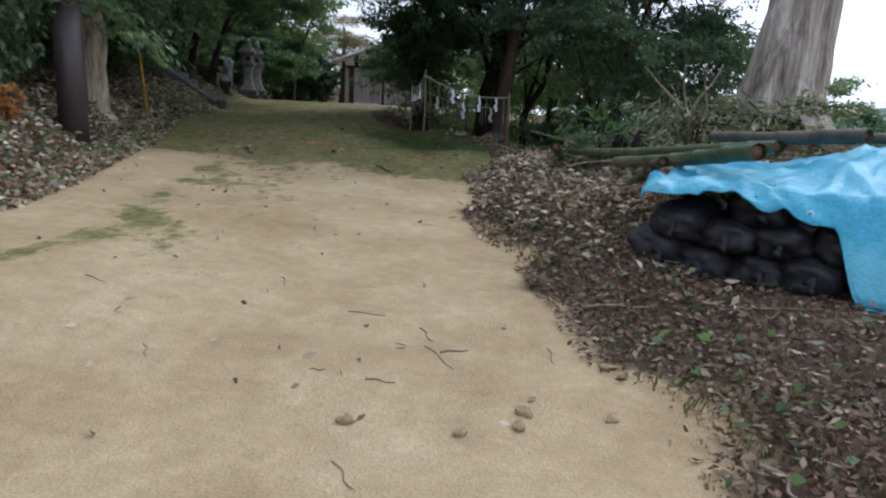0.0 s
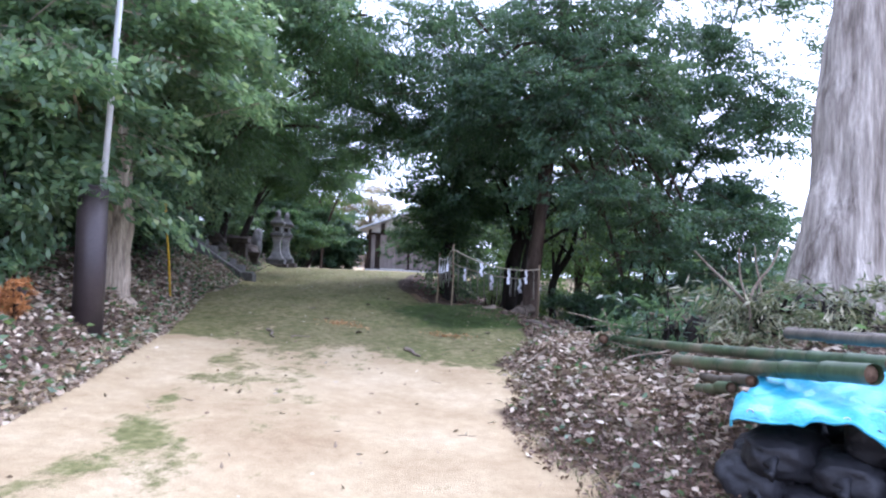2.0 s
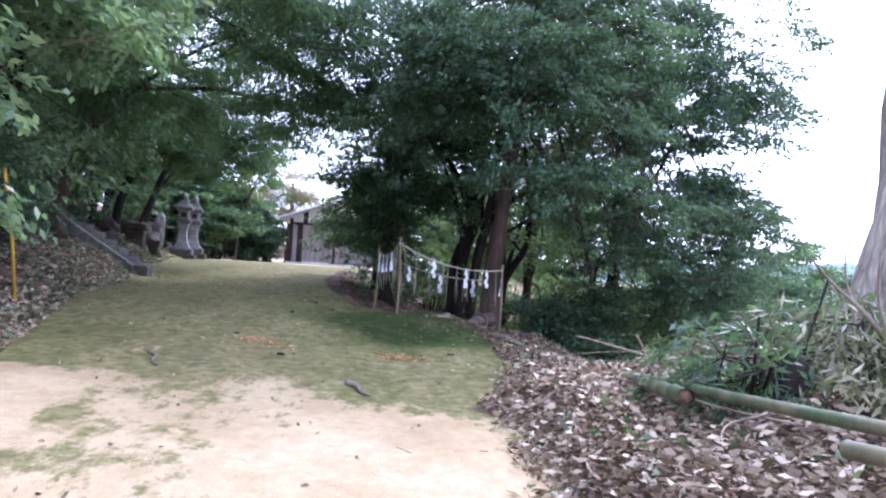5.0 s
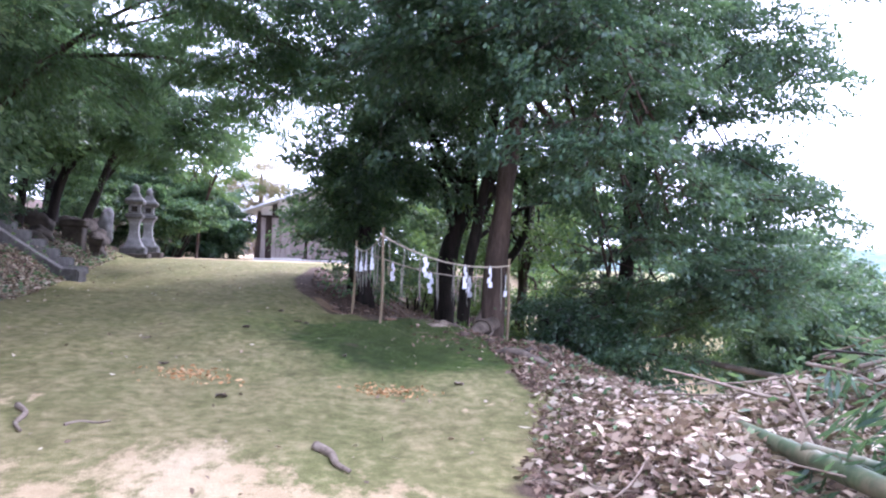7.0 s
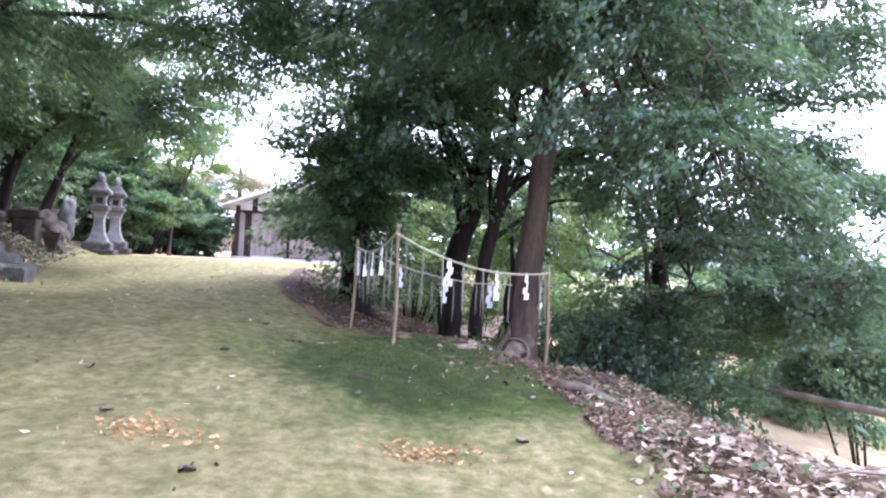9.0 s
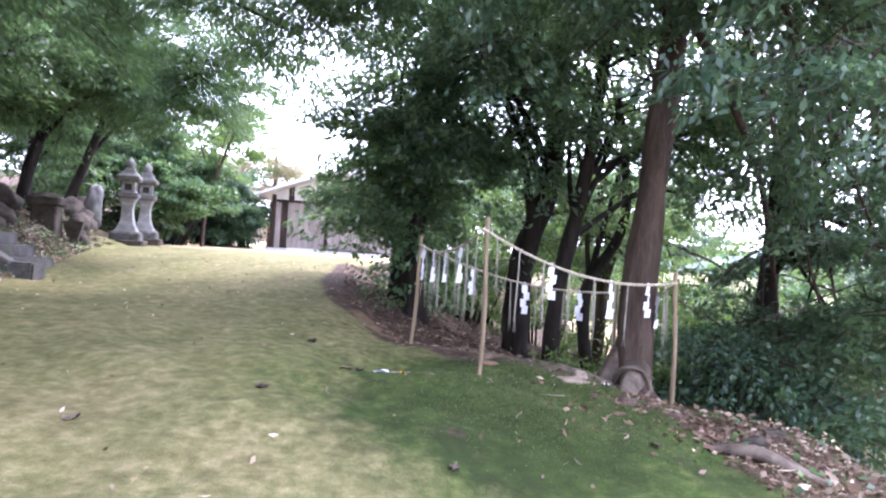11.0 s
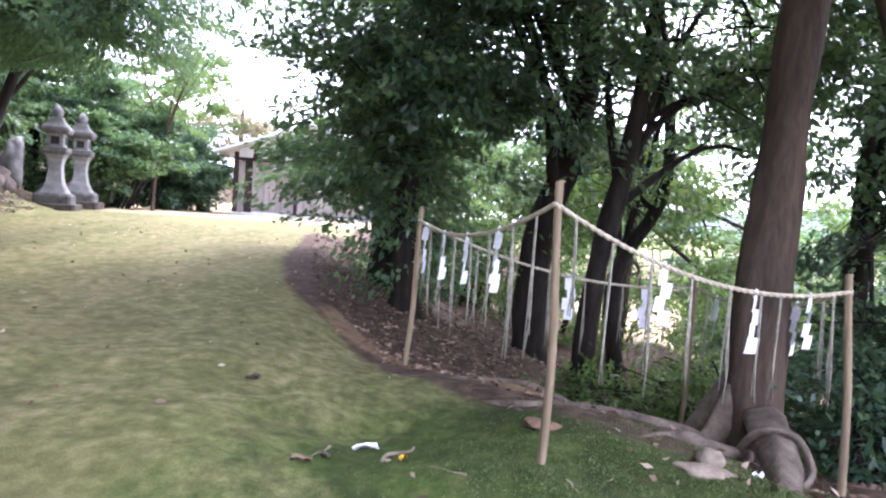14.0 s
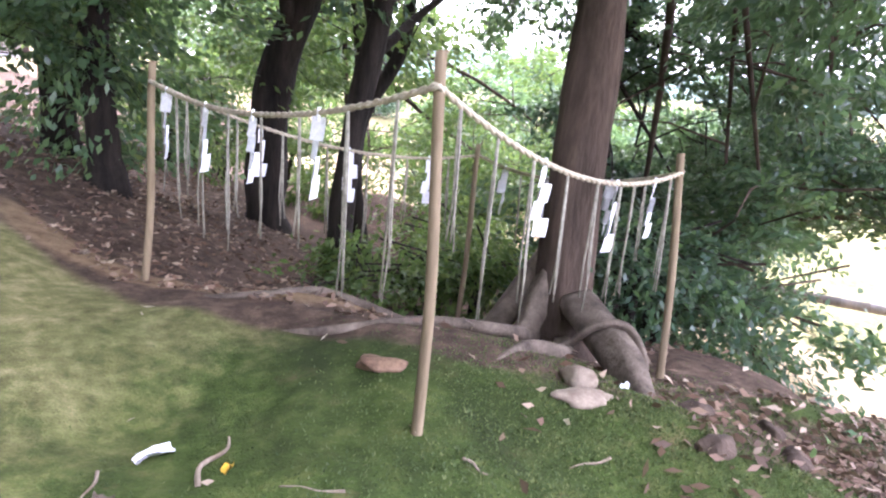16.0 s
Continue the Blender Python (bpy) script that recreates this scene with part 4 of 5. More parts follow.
def tarp():
    ns, nd = 90, 70
    verts, faces = [], []
    for i in range(ns):
        s = -0.12 + 2.4 * i / (ns - 1)
        for j in range(nd):
            d = -0.3 + 2.1 * j / (nd - 1)
            top = 0.83 + 0.05 * smooth_f(d / 1.3) + 0.2 * smooth_f((s - 0.5) / 0.9) * smooth_f((d + 0.05) / 0.6) + 0.04 * noise.noise(Vector((s * 2.2, d * 2.4, 1.3))) + 0.03 * noise.noise(Vector((s * 6, d * 4, 4.0)))
            fold = noise.noise(Vector((s * 1.6 + d * 0.8, d * 0.7, 9)))
            top += 0.035 * (1 - min(abs(fold) * 6, 1)) + 0.02 * (1 - min(abs(noise.noise(Vector((s * 3, d * 2.5 - s, 2)))) * 7, 1))
            dd, z = d, top
            hang = 0.07 + 0.04 * noise.noise(Vector((s * 3.3, 0.3, 0))) + 0.03 * noise.noise(Vector((s * 11, 2.3, 0))) + 0.1 * smooth_f((s - 0.4) / 0.6)
            full = smooth_f((s - 1.02) / 0.2)
            if d < 0:
                k = -d / 0.3
                floor = stack_at(s, -0.2, 0)
                drop = hang * (1 - full) + (top - gz(floor.x, floor.y) - 0.02) * full
                dd = -0.11 * math.sin(k * 1.5) - 0.16 * full * k + 0.03 * noise.noise(Vector((s * 7, k, 5)))
                z = top - drop * k
            p = stack_at(max(s, -0.05), dd, 0)
            if s < 0.0:
                z -= 0.07 * (-s / 0.12)
            if s > 2.0:
                z -= (top - 0.1) * smooth_f((s - 2.0) / 0.3)
            verts.append((p.x, p.y, z))
    for i in range(ns - 1):
        for j in range(nd - 1):
            a = i * nd + j
            faces.append((a, a + 1, a + nd + 1, a + nd))
    ob = link("tarpaulin", verts, faces, M_TARP)
    m = ob.modifiers.new("thick", "SOLIDIFY")
    m.thickness = 0.006
    tagged(ob, "crumpled blue plastic tarpaulin draped over black sandbags", "tarpaulin")
    hem = [Vector(verts[i * nd]) + Vector((0, 0, 0.002)) for i in range(ns)]
    link("hem", *tube(hem, [0.009] * ns, 6), M_TARP, ob, "rolled blue tarpaulin hem")
    for k in range(6, ns, 16):
        p = Vector(verts[k * nd + 3]) - SV * 0.006
        ring = [p + SU * (0.016 * math.cos(a * 0.524)) + Vector((0, 0, 0.016 * math.sin(a * 0.524))) for a in range(13)]
        link("eyelet", *tube(ring, [0.004] * 13, 6), M_ROOF, ob, "small pale metal eyelet")


def smooth_f(a):
    a = min(max(a, 0.0), 1.0)
    return a * a * (3 - 2 * a)


tarp()

# ---- bamboo ----
def bamboo(a, b, r, mat, label):
    a, b = Vector(a), Vector(b)
    t = thing("bamboo_pole", label, "bamboo pole", a, group="cut bamboo poles")
    e = b - a
    n = max(2, int(e.length / 0.32))
    pts, rr = [], []
    for k in range(n):
        p = e * (k / n)
        q = e * ((k + 1) / n)
        rk = r * (1 - 0.2 * (k / n))
        sag = Vector((0, 0, -0.02 * math.sin(math.pi * k / n)))
        for u, f in ((0.03, 1.0), (0.5, 0.97), (0.95, 1.0), (0.97, 1.045), (0.995, 1.03)):
            pts.append(p.lerp(q, u) + sag)
            rr.append(rk * f)
    link("culm", *tube(pts, rr, 16, 0.03, 1, cap=False), mat, t)
    d = e.normalized()
    link("cut_end", *tube([pts[0] + d * 0.03, pts[0] + d * 0.04], [r * 0.84, r * 0.8], 16), M_BAMBOO_IN, t, "hollow brown cut end")
    link("cut_tip", *tube([pts[-1] - d * 0.04, pts[-1] - d * 0.03], [r * 0.66, r * 0.66], 16), M_BAMBOO_IN, t)
    return t


GREEN, OLD = "green cut bamboo pole lying on the leaf heap", "old brown bamboo pole lying on the brush heap"
bamboo((2.14, 3.57, 1.04), (1.8, 5.75, 0.83), 0.055, M_BAMBOO, GREEN)
bamboo((2.36, 3.8, 1.07), (1.6, 7.9, 0.8), 0.045, M_BAMBOO, GREEN)
bamboo((1.66, 3.85, 0.94), (1.87, 5.3, 0.77), 0.034, M_BAMBOO_OLD, OLD)
bamboo((1.63, 4.05, 0.87), (1.82, 5.24, 0.7), 0.036, M_BAMBOO, GREEN)
bamboo((1.34, 6.5, 0.9), (1.95, 9.75, 0.62), 0.052, M_BAMBOO, GREEN)
bamboo((3.03, 4.0, 1.17), (2.5, 5.35, 1.12), 0.045, M_BAMBOO_OLD, OLD)
bamboo((3.5, 4.4, 1.16), (2.75, 5.9, 1.1), 0.04, M_BAMBOO_OLD, OLD)
bamboo((4.3, 6.2, 1.16), (3.75, 9.0, 1.1), 0.05, M_BAMBOO_OLD, OLD)
bamboo((7.4, 14.4, -0.2), (4.9, 16.1, 0.12), 0.06, M_BAMBOO_OLD, "old bamboo pole lying at the top of the slope")

# ---- rope fence ----
def post(at, top, r, label):
    z = gz(at[0], at[1])
    t = thing("post", label, "post", (at[0], at[1], z), group="rope fence posts")
    e = Vector((top[0] - at[0], top[1] - at[1], top[2] - z))
    pts = [e * u + Vector((0.012 * math.sin(5 * u), 0.01 * math.cos(4 * u), 0)) for u in np.linspace(-0.12, 1, 14)]
    link("shaft", *tube(pts, list(np.linspace(r * 1.08, r * 0.95, 14)), 14, 0.15, at[0] * 3), M_POLEWOOD, t)
    link("cut_top", *tube([e * 0.998, e * 1.004], [r * 0.95, r * 0.8], 14), M_POLEWOOD, t)
    return Vector(top)


WOOD = "thin peeled wooden post standing in the moss"
T1 = post((-0.435, 13.71), (-0.425, 13.76, 2.07), 0.0195, WOOD)
T0 = post((-0.91, 16.08), (-0.85, 15.95, 1.94), 0.021, WOOD)
T2 = post((1.33, 14.05), (1.37, 14.2, 1.71), 0.021, WOOD)
T3 = post((1.5, 16.2), (1.55, 16.2, 1.5), 0.021, WOOD)


def rope_at(a, b, sag, u):
    p = a.lerp(b, u)
    p.z -= sag * 4 * u * (1 - u)
    return p


def rope(a, b, sag, name_label):
    t = thing("rope", name_label, "rope", a, group="fence ropes")
    n, sides = 120, 8
    length = (b - a).length
    for strand in range(2):
        pts = []
        for k in range(n + 1):
            u = k / n
            ph = u * length * 70 + strand * math.pi
            pts.append(rope_at(a, b, sag, u) - a + Vector((0, 0.006 * math.cos(ph), 0.006 * math.sin(ph))))
        link("strand", *tube(pts, [0.008] * (n + 1), sides), M_ROPE, t)


def straw(p, length, seed):
    r2 = random.Random(seed)
    t = thing("straw_tassel", "straw strands hanging from the fence rope", "straw tassel", p, group="hanging straw tassels")
    for k in range(3):
        o = Vector((r2.uniform(-0.012, 0.012), r2.uniform(-0.012, 0.012), 0))
        L = length * r2.uniform(0.8, 1.05)
        pts = [Vector((0, 0, 0.012)), o * 0.6 + Vector((0, 0, -L * 0.3)), o + Vector((r2.uniform(-0.01, 0.01), 0, -L * 0.7)), o * 1.3 + Vector((r2.uniform(-0.015, 0.015), 0, -L))]
        link("strand", *tube(pts, [0.006, 0.005, 0.004, 0.003], 5), M_STRAW, t)


def shide(p, turn, seed, scale=1.0):
    """A folded paper streamer: a chain of stepped rectangles."""
    r2 = random.Random(seed)
    t = thing("paper_streamer", "zigzag white paper streamer hanging from the fence rope", "paper streamer", p, turn, group="paper streamers")
    z, x = -0.015, 0.0
    w, h = 0.062 * scale, 0.085 * scale
    link("loop", *tube([(0, 0, 0.02), (0, 0.004, -0.03)], [0.006, 0.01], 6), M_PAPER, t)
    for k in range(4):
        a = r2.uniform(-0.35, 0.35)
        verts, c, s = [], math.cos(a), math.sin(a)
        lean = r2.uniform(-0.12, 0.12)
        for th in (0.0, 0.0016):
            for i in range(4):
                for j in range(4):
                    u, v = i / 3 - 0.5, j / 3
                    bend = 0.012 * math.sin(3 * u + k) + 0.01 * v * v
                    lx = u * w
                    verts.append((x + lx * c + lean * v * h, lx * s + bend + th, z - v * h))
        faces = []
        for i in range(3):
            for j in range(3):
                q0 = i * 4 + j
                faces += [(q0, q0 + 1, q0 + 5, q0 + 4), (q0 + 20, q0 + 21, q0 + 17, q0 + 16)]
        link("fold", verts, faces, M_PAPER, t, smooth=False)
        z -= h * 0.86
        x += (0.022 if k % 2 == 0 else -0.03) * scale


def hung(a, b, sag, strings, papers, seed, turn):
    r2 = random.Random(seed)
    rope(a, b, sag, "twisted straw rope strung between the fence posts")
    for u in strings:
        straw(rope_at(a, b, sag, u), r2.uniform(0.5, 0.68), seed * 50 + int(u * 100))
    for k, u in enumerate(papers):
        shide(rope_at(a, b, sag, u), turn + r2.uniform(-25, 25), seed * 70 + k, r2.uniform(0.9, 1.12))


ra, rb, rc, rd = T1 - Vector((0.03, 0.03, 0.1)), T2 - Vector((0.0, 0.03, 0.09)), T0 - Vector((0.03, 0.02, 0.1)), T3 - Vector((0, 0, 0.08))
hung(ra, rb, 0.16, [0.06, 0.17, 0.29, 0.42, 0.55, 0.66, 0.73, 0.93], [0.33, 0.64, 0.84], 1, 15)
hung(ra, rc, 0.13, [0.08, 0.2, 0.34, 0.47, 0.6, 0.72, 0.85, 0.93], [0.28, 0.5, 0.7, 0.9], 2, 75)
hung(rc, rd, 0.16, [0.08, 0.2, 0.32, 0.45, 0.58, 0.72, 0.88], [0.26, 0.52, 0.8], 3, 10)
hung(rd, rb, 0.12, [0.12, 0.3, 0.5, 0.7, 0.88], [0.2, 0.45, 0.75], 4, 85)

# ---- stone steps, lanterns, pedestal ----
for k in range(7):
    x = -6.55 - 0.29 * k
    z = 1.26 + 0.178 * k
    t = thing("step", "weathered grey stone step set in the bank", "stone step", (x, 18.75, z), group="stone steps")
    part("slab", box(-0.34, -0.45, -0.14, 0.0, 0.75, 0.04, 0.02, 0.012, k), M_STONE, t)
st = thing("stair_kerb", "sloping grey stone kerb beside the steps", "stone kerb", (-6.55, 18.15, 1.16))
bm = box(-2.6, -0.12, -0.1, 0.1, 0.12, 0.16, 0.02, 0.012, 3)
for v in bm.verts:
    v.co.z += -v.co.x * 0.62
part("slab", bm, M_STONE, st)
kb = thing("stone_block", "squared stone block at the foot of the steps", "stone block", (-6.35, 18.25, 1.02))
part("block", box(-0.2, -0.2, -0.12, 0.2, 0.2, 0.24, 0.03, 0.02, 5), M_STONE, kb)
kb = thing("stone_block", "squared stone block at the foot of the steps", "stone block", (-6.95, 17.2, 1.05))
part("block", box(-0.2, -0.2, -0.15, 0.2, 0.2, 0.3, 0.03, 0.02, 6), M_STONE, kb)


def square_lathe(profile, corner=0.12, sides=5):
    """A square-plan body: (half width, z) rows with chamfered corners."""
    verts, faces = [], []
    n = 0
    for h, z in profile:
        c = h * corner
        ring = [(h, -h + c), (h, h - c), (h - c, h), (-h + c, h), (-h, h - c), (-h, -h + c), (-h + c, -h), (h - c, -h)]
        verts += [(x, y, z) for x, y in ring]
        n = len(ring)
    for i in range(len(profile) - 1):
        for k in range(n):
            k2 = (k + 1) % n
            faces.append((i * n + k, i * n + k2, (i + 1) * n + k2, (i + 1) * n + k))
    faces.append(tuple(range(n))[::-1])
    faces.append(tuple((len(profile) - 1) * n + k for k in range(n)))
    return verts, faces


def lantern(at, turn, s):
    t = thing("stone_lantern", "tall weathered stone lantern with a curved pillar", "stone lantern", at, turn, group="pair of stone lanterns")
    S = lambda rows: square_lathe([(a * s, b * s) for a, b in rows])
    link("plinth", *S([(0.58, -0.15), (0.58, 0.14), (0.55, 0.17)]), M_ROCK, t, "dark rough stone plinth", False)
    link("base", *S([(0.44, 0.17), (0.44, 0.36), (0.4, 0.42), (0.36, 0.44)]), M_STONE, t, smooth=False)
    link("pillar", *S([(0.34, 0.44), (0.27, 0.56), (0.2, 0.75), (0.165, 1.0), (0.165, 1.18), (0.19, 1.34), (0.25, 1.46)]), M_STONE_PALE, t, smooth=False)
    link("platform", *S([(0.26, 1.46), (0.31, 1.54), (0.31, 1.64), (0.25, 1.66)]), M_STONE, t, smooth=False)
    fb = link("fire_box", *S([(0.21, 1.66), (0.21, 2.0)]), M_STONE_PALE, t, smooth=False)
    # no hole is cut: a dark plate on each face stands for the window's shade
    for a in range(4):
        d = Vector((math.cos(a * math.pi / 2), math.sin(a * math.pi / 2), 0))
        o = Vector((-d.y, d.x, 0))
        c = d * 0.212 * s + Vector((0, 0, 1.83 * s))
        vv = [c + o * (u * 0.1 * s) + Vector((0, 0, w * 0.1 * s)) + d * e for e in (0, 0.006) for u, w in ((-1, -1), (1, -1), (1, 1), (-1, 1))]
        link("opening", vv, [(0, 1, 2, 3), (4, 5, 6, 7)[::-1], (0, 1, 5, 4), (1, 2, 6, 5), (2, 3, 7, 6), (3, 0, 4, 7)], M_BARK_DARK, fb, "dark plate standing for the shade in the window", False)
    link("roof", *S([(0.23, 2.0), (0.31, 2.03), (0.35, 2.1), (0.34, 2.17), (0.25, 2.25), (0.17, 2.36), (0.12, 2.46)]), M_STONE, t, smooth=False)
    link("finial", *tube([(0, 0, 2.42 * s), (0, 0, 2.5 * s), (0, 0, 2.6 * s), (0, 0, 2.68 * s), (0, 0, 2.78 * s)], [0.1 * s, 0.13 * s, 0.14 * s, 0.1 * s, 0.02], 14), M_STONE_PALE, t)


lantern((-8.3, 26.9, 1.44), 12, 0.85)
lantern((-8.45, 28.6, 1.5), 12, 0.85)


def rock(at, size, seed, label="rough brown rock bedded in the bank", mat=None):
    bm = bmesh.new()
    bmesh.ops.create_icosphere(bm, subdivisions=3, radius=1)
    for v in bm.verts:
        d = noise.noise(v.co * 1.1 + Vector((seed * 5.3, 0, 0))) * 0.5 + noise.noise(v.co * 3 + Vector((0, seed, 0))) * 0.16
        v.co = Vector((v.co.x * size[0], v.co.y * size[1], v.co.z * size[2])) * (1 + d)
    ob = part("rock", bm, mat or M_ROCK, smooth=True)
    ob.matrix_basis = pose(*at, 0, 0, seed * 40)
    return tagged(ob, label, "rock")


rr = random.Random(9)
for k, (x, y, s) in enumerate([(-8.9, 25.6, 0.36), (-8.6, 24.8, 0.3), (-8.3, 24.1, 0.32), (-8.9, 23.4, 0.4), (-9.3, 24.6, 0.42), (-9.7, 27.2, 0.6), (-9.4, 26.0, 0.4), (-8.0, 23.4, 0.26), (-8.3, 21.0, 0.32), (-7.9, 20.0, 0.28), (-9.0, 22.2, 0.4)]):
    rock((x, y, gz(x, y) + s * 0.25), (s, s * 0.8, s * 0.75), k + 1)
rock((-9.0, 26.4, 2.35), (0.24, 0.2, 0.6), 22, "upright pale standing stone behind the lantern", M_STONE_PALE)
pd = thing("stone_pedestal", "short dark stone pedestal on the leafy bank", "stone pedestal", (-8.1, 22.3, gz(-8.1, 22.3)), 10)
link("shaft", *square_lathe([(0.24, -0.2), (0.23, 0.45)]), M_ROCK, pd, smooth=False)
link("top", *square_lathe([(0.23, 0.45), (0.3, 0.5), (0.3, 0.62), (0.26, 0.65)]), M_ROCK, pd, smooth=False)
pd2 = thing("stone_pedestal", "short tapered stone pedestal on the leafy bank", "stone pedestal", (-7.75, 22.7, gz(-7.75, 22.7)), 20)
link("shaft", *square_lathe([(0.14, -0.2), (0.1, 0.15), (0.2, 0.5)]), M_ROCK, pd2, smooth=False)

# ---- shed ----
SH = thing("shed", "grey plank shed with white plaster and pale metal roof", "shed", (-5.92, 34.8, 1.5), -1)
W, D, Hh = 5.2, 4.0, 2.15
part("plinth", box(-0.1, -0.12, -0.3, W + 0.1, D, 0.06, 0.02), M_SLAB, SH)
part("back_wall", box(0.2, 0.25, 0.06, W - 0.05, D - 0.1, Hh, 0.01), M_DARKWOOD, SH)
part("corner_post", box(0, 0, 0.06, 0.16, 0.16, Hh, 0.01), M_DARKWOOD, SH)
part("corner_post", box(2.1, -0.02, 0.06, 2.22, 0.14, Hh + 0.3, 0.01), M_DARKWOOD, SH)
part("corner_post", box(W - 0.16, 0, 0.06, W, 0.16, Hh, 0.01), M_DARKWOOD, SH)
part("side_panel", box(0.16, 0.06, 0.06, 0.36, 0.14, 1.85, 0.005), M_PLANK, SH)
# solid dark panel painted in for the shade inside the doorway
part("dark_doorway", box(0.36, 0.12, 0.06, 0.64, 0.2, 1.85, 0.005), M_DARKWOOD, SH, "dark panel standing for the shade in the open doorway")
for k in range(7):
    part("plank", box(0.64 + 0.21 * k, 0.04 - 0.012 * (k % 2), 0.1, 0.64 + 0.21 * (k + 1) - 0.014, 0.1, 1.95, 0.006), M_PLANK, SH)
for k in range(12):
    part("plank", box(2.22 + 0.235 * k, 0.05, 0.1, 2.22 + 0.235 * (k + 1) - 0.014, 0.11, 2.0, 0.006), M_PLANK, SH)
part("door_step", box(0.75, -0.5, -0.25, 2.0, -0.12, 0.1, 0.02), M_SLAB, SH, "white concrete doorstep")
for k, (a, b) in enumerate([(0.16, 0.62), (0.66, 0.72), (0.76, 0.82), (0.86, 1.35), (1.4, 2.1), (2.22, 3.6)]):
    bm = box(a, 0.05, 1.96, b, 0.12, 2.55, 0.004)
    for v in bm.verts:
        if v.co.z > 2.3:
            v.co.z = 2.2 + 0.36 * v.co.x
    part("gable_panel", bm, M_PLASTER if k in (0, 3, 4, 5) else M_DARKWOOD, SH)
part("lintel", box(0.0, -0.01, 1.86, 2.2, 0.05, 1.97, 0.006), M_DARKWOOD, SH)
for sgn, x0, x1 in ((0, -0.55, 2.65), (1, 2.65, 5.85)):
    bm = box(x0, -0.75, 0, x1, D + 0.4, 0.07, 0.01)
    for v in bm.verts:
        v.co.z += 2.02 + 0.36 * ((v.co.x + 0.55) if sgn == 0 else (5.85 - v.co.x))
    part("roof", bm, M_ROOF, SH)
for k in range(9):
    x = -0.5 + 0.37 * k
    bm = box(x, -0.76, 2.09 + 0.36 * (x + 0.55), x + 0.03, D + 0.4, 2.125 + 0.36 * (x + 0.58), 0.004)
    part("roof_seam", bm, M_ROOF, SH)

# ---- roots of the fence tree ----
def root(pts, radii, seed):
    P = [Vector((x, y, gz(x, y) + dz)) for x, y, dz in pts]
    o = FENCE_TREE.matrix_basis.translation
    sp = [Vector(p) - o for p in spline(P, 24)]
    link("root", *tube(sp, list(np.interp(np.linspace(0, 1, 24), np.linspace(0, 1, len(radii)), radii)), 14, 0.45, seed), M_ROOT, FENCE_TREE)


root([(1.22, 14.6, 0.3), (1.05, 14.25, 0.2), (0.9, 13.95, 0.07), (0.75, 13.7, -0.05)], [0.11, 0.1, 0.085, 0.06], 1)
root([(1.2, 14.8, 0.6), (1.08, 14.8, 0.3), (0.93, 14.74, 0.06), (0.72, 14.66, -0.05)], [0.07, 0.085, 0.07, 0.04], 7)
root([(1.2, 14.88, 0.6), (1.1, 15.0, 0.3), (0.98, 15.12, 0.06), (0.85, 15.2, -0.04)], [0.07, 0.085, 0.07, 0.04], 8)
root([(1.15, 14.85, 0.06), (0.9, 14.7, 0.03), (0.6, 14.5, 0.03), (0.2, 14.7, 0.02), (-0.3, 14.75, 0.01), (-0.6, 15.0, -0.05)], [0.06, 0.045, 0.036, 0.032, 0.028, 0.015], 2)
root([(1.1, 14.6, 0.05), (0.75, 14.25, 0.02), (0.45, 14.2, 0.01), (0.1, 14.05, -0.04)], [0.055, 0.045, 0.032, 0.02], 3)
root([(0.9, 14.35, 0.06), (0.93, 14.2, 0.24), (1.08, 14.12, 0.27), (1.12, 14.02, 0.12), (1.0, 13.92, 0.0)], [0.02, 0.024, 0.022, 0.018, 0.012], 9)
root([(0.4, 15.2, 0.01), (0.0, 15.5, 0.02), (-0.4, 15.4, 0.01), (-0.8, 15.5, -0.03)], [0.03, 0.04, 0.03, 0.02], 5)
root([(0.9, 12.5, 0.0), (1.1, 12.35, 0.05), (1.35, 12.3, 0.03), (1.6, 12.1, -0.03)], [0.03, 0.05, 0.05, 0.02], 6)
rock((0.33, 13.68, gz(0.33, 13.68) + 0.0), (0.13, 0.07, 0.04), 31, "flat pale stone bedded in the moss", M_STICK)
rock((0.42, 13.8, gz(0.42, 13.8) + 0.03), (0.08, 0.06, 0.05), 34, "small pale stone by the roots", M_STICK)
rock((1.35, 12.75, gz(1.35, 12.75) + 0.01), (0.08, 0.06, 0.05), 32)
rock((1.6, 12.9, gz(1.6, 12.9) + 0.01), (0.06, 0.07, 0.05), 33)

# ---- litter ----
def litter(name, label, n, where, mat, length, width, seed, lift=0.02, category="fallen leaves"):
    rng = np.random.default_rng(seed)
    P = where(rng, n)
    z = ground_z(P[:, 0], P[:, 1]) + np.abs(rng.normal(0, lift, len(P))) + 0.008
    v = leaf_quads(np.stack([P[:, 0], P[:, 1], z], 1), length, width, rng, 0.0, 0.3)
    return tagged(quads_mesh(name, v, mat), label, category, kind="stuff")


def right_bank(rng, n):
    y = rng.uniform(-1, 13.2, n * 2)
    d = rng.exponential(1.0, n * 2) - 0.05
    x = right_edge(y) + d
    keep = (d > 0.1 * np.sin(2.3 * y) * -1 - 0.1 * np.sin(5.1 * y + 1) + rng.normal(0, 0.08, n * 2)) & (x < np.minimum(5.2, bank_end(y) + 0.2)) & (rng.uniform(0, 1, n * 2) < np.where(d < 0.25, 0.45, 1))
    return np.stack([x, y], 1)[keep][:n]


def left_bank(rng, n):
    y = rng.uniform(1, 26, n * 2)
    d = rng.exponential(0.9, n * 2) - 0.15
    x = left_edge(y) - d
    return np.stack([x, y], 1)[d < 5][:n]


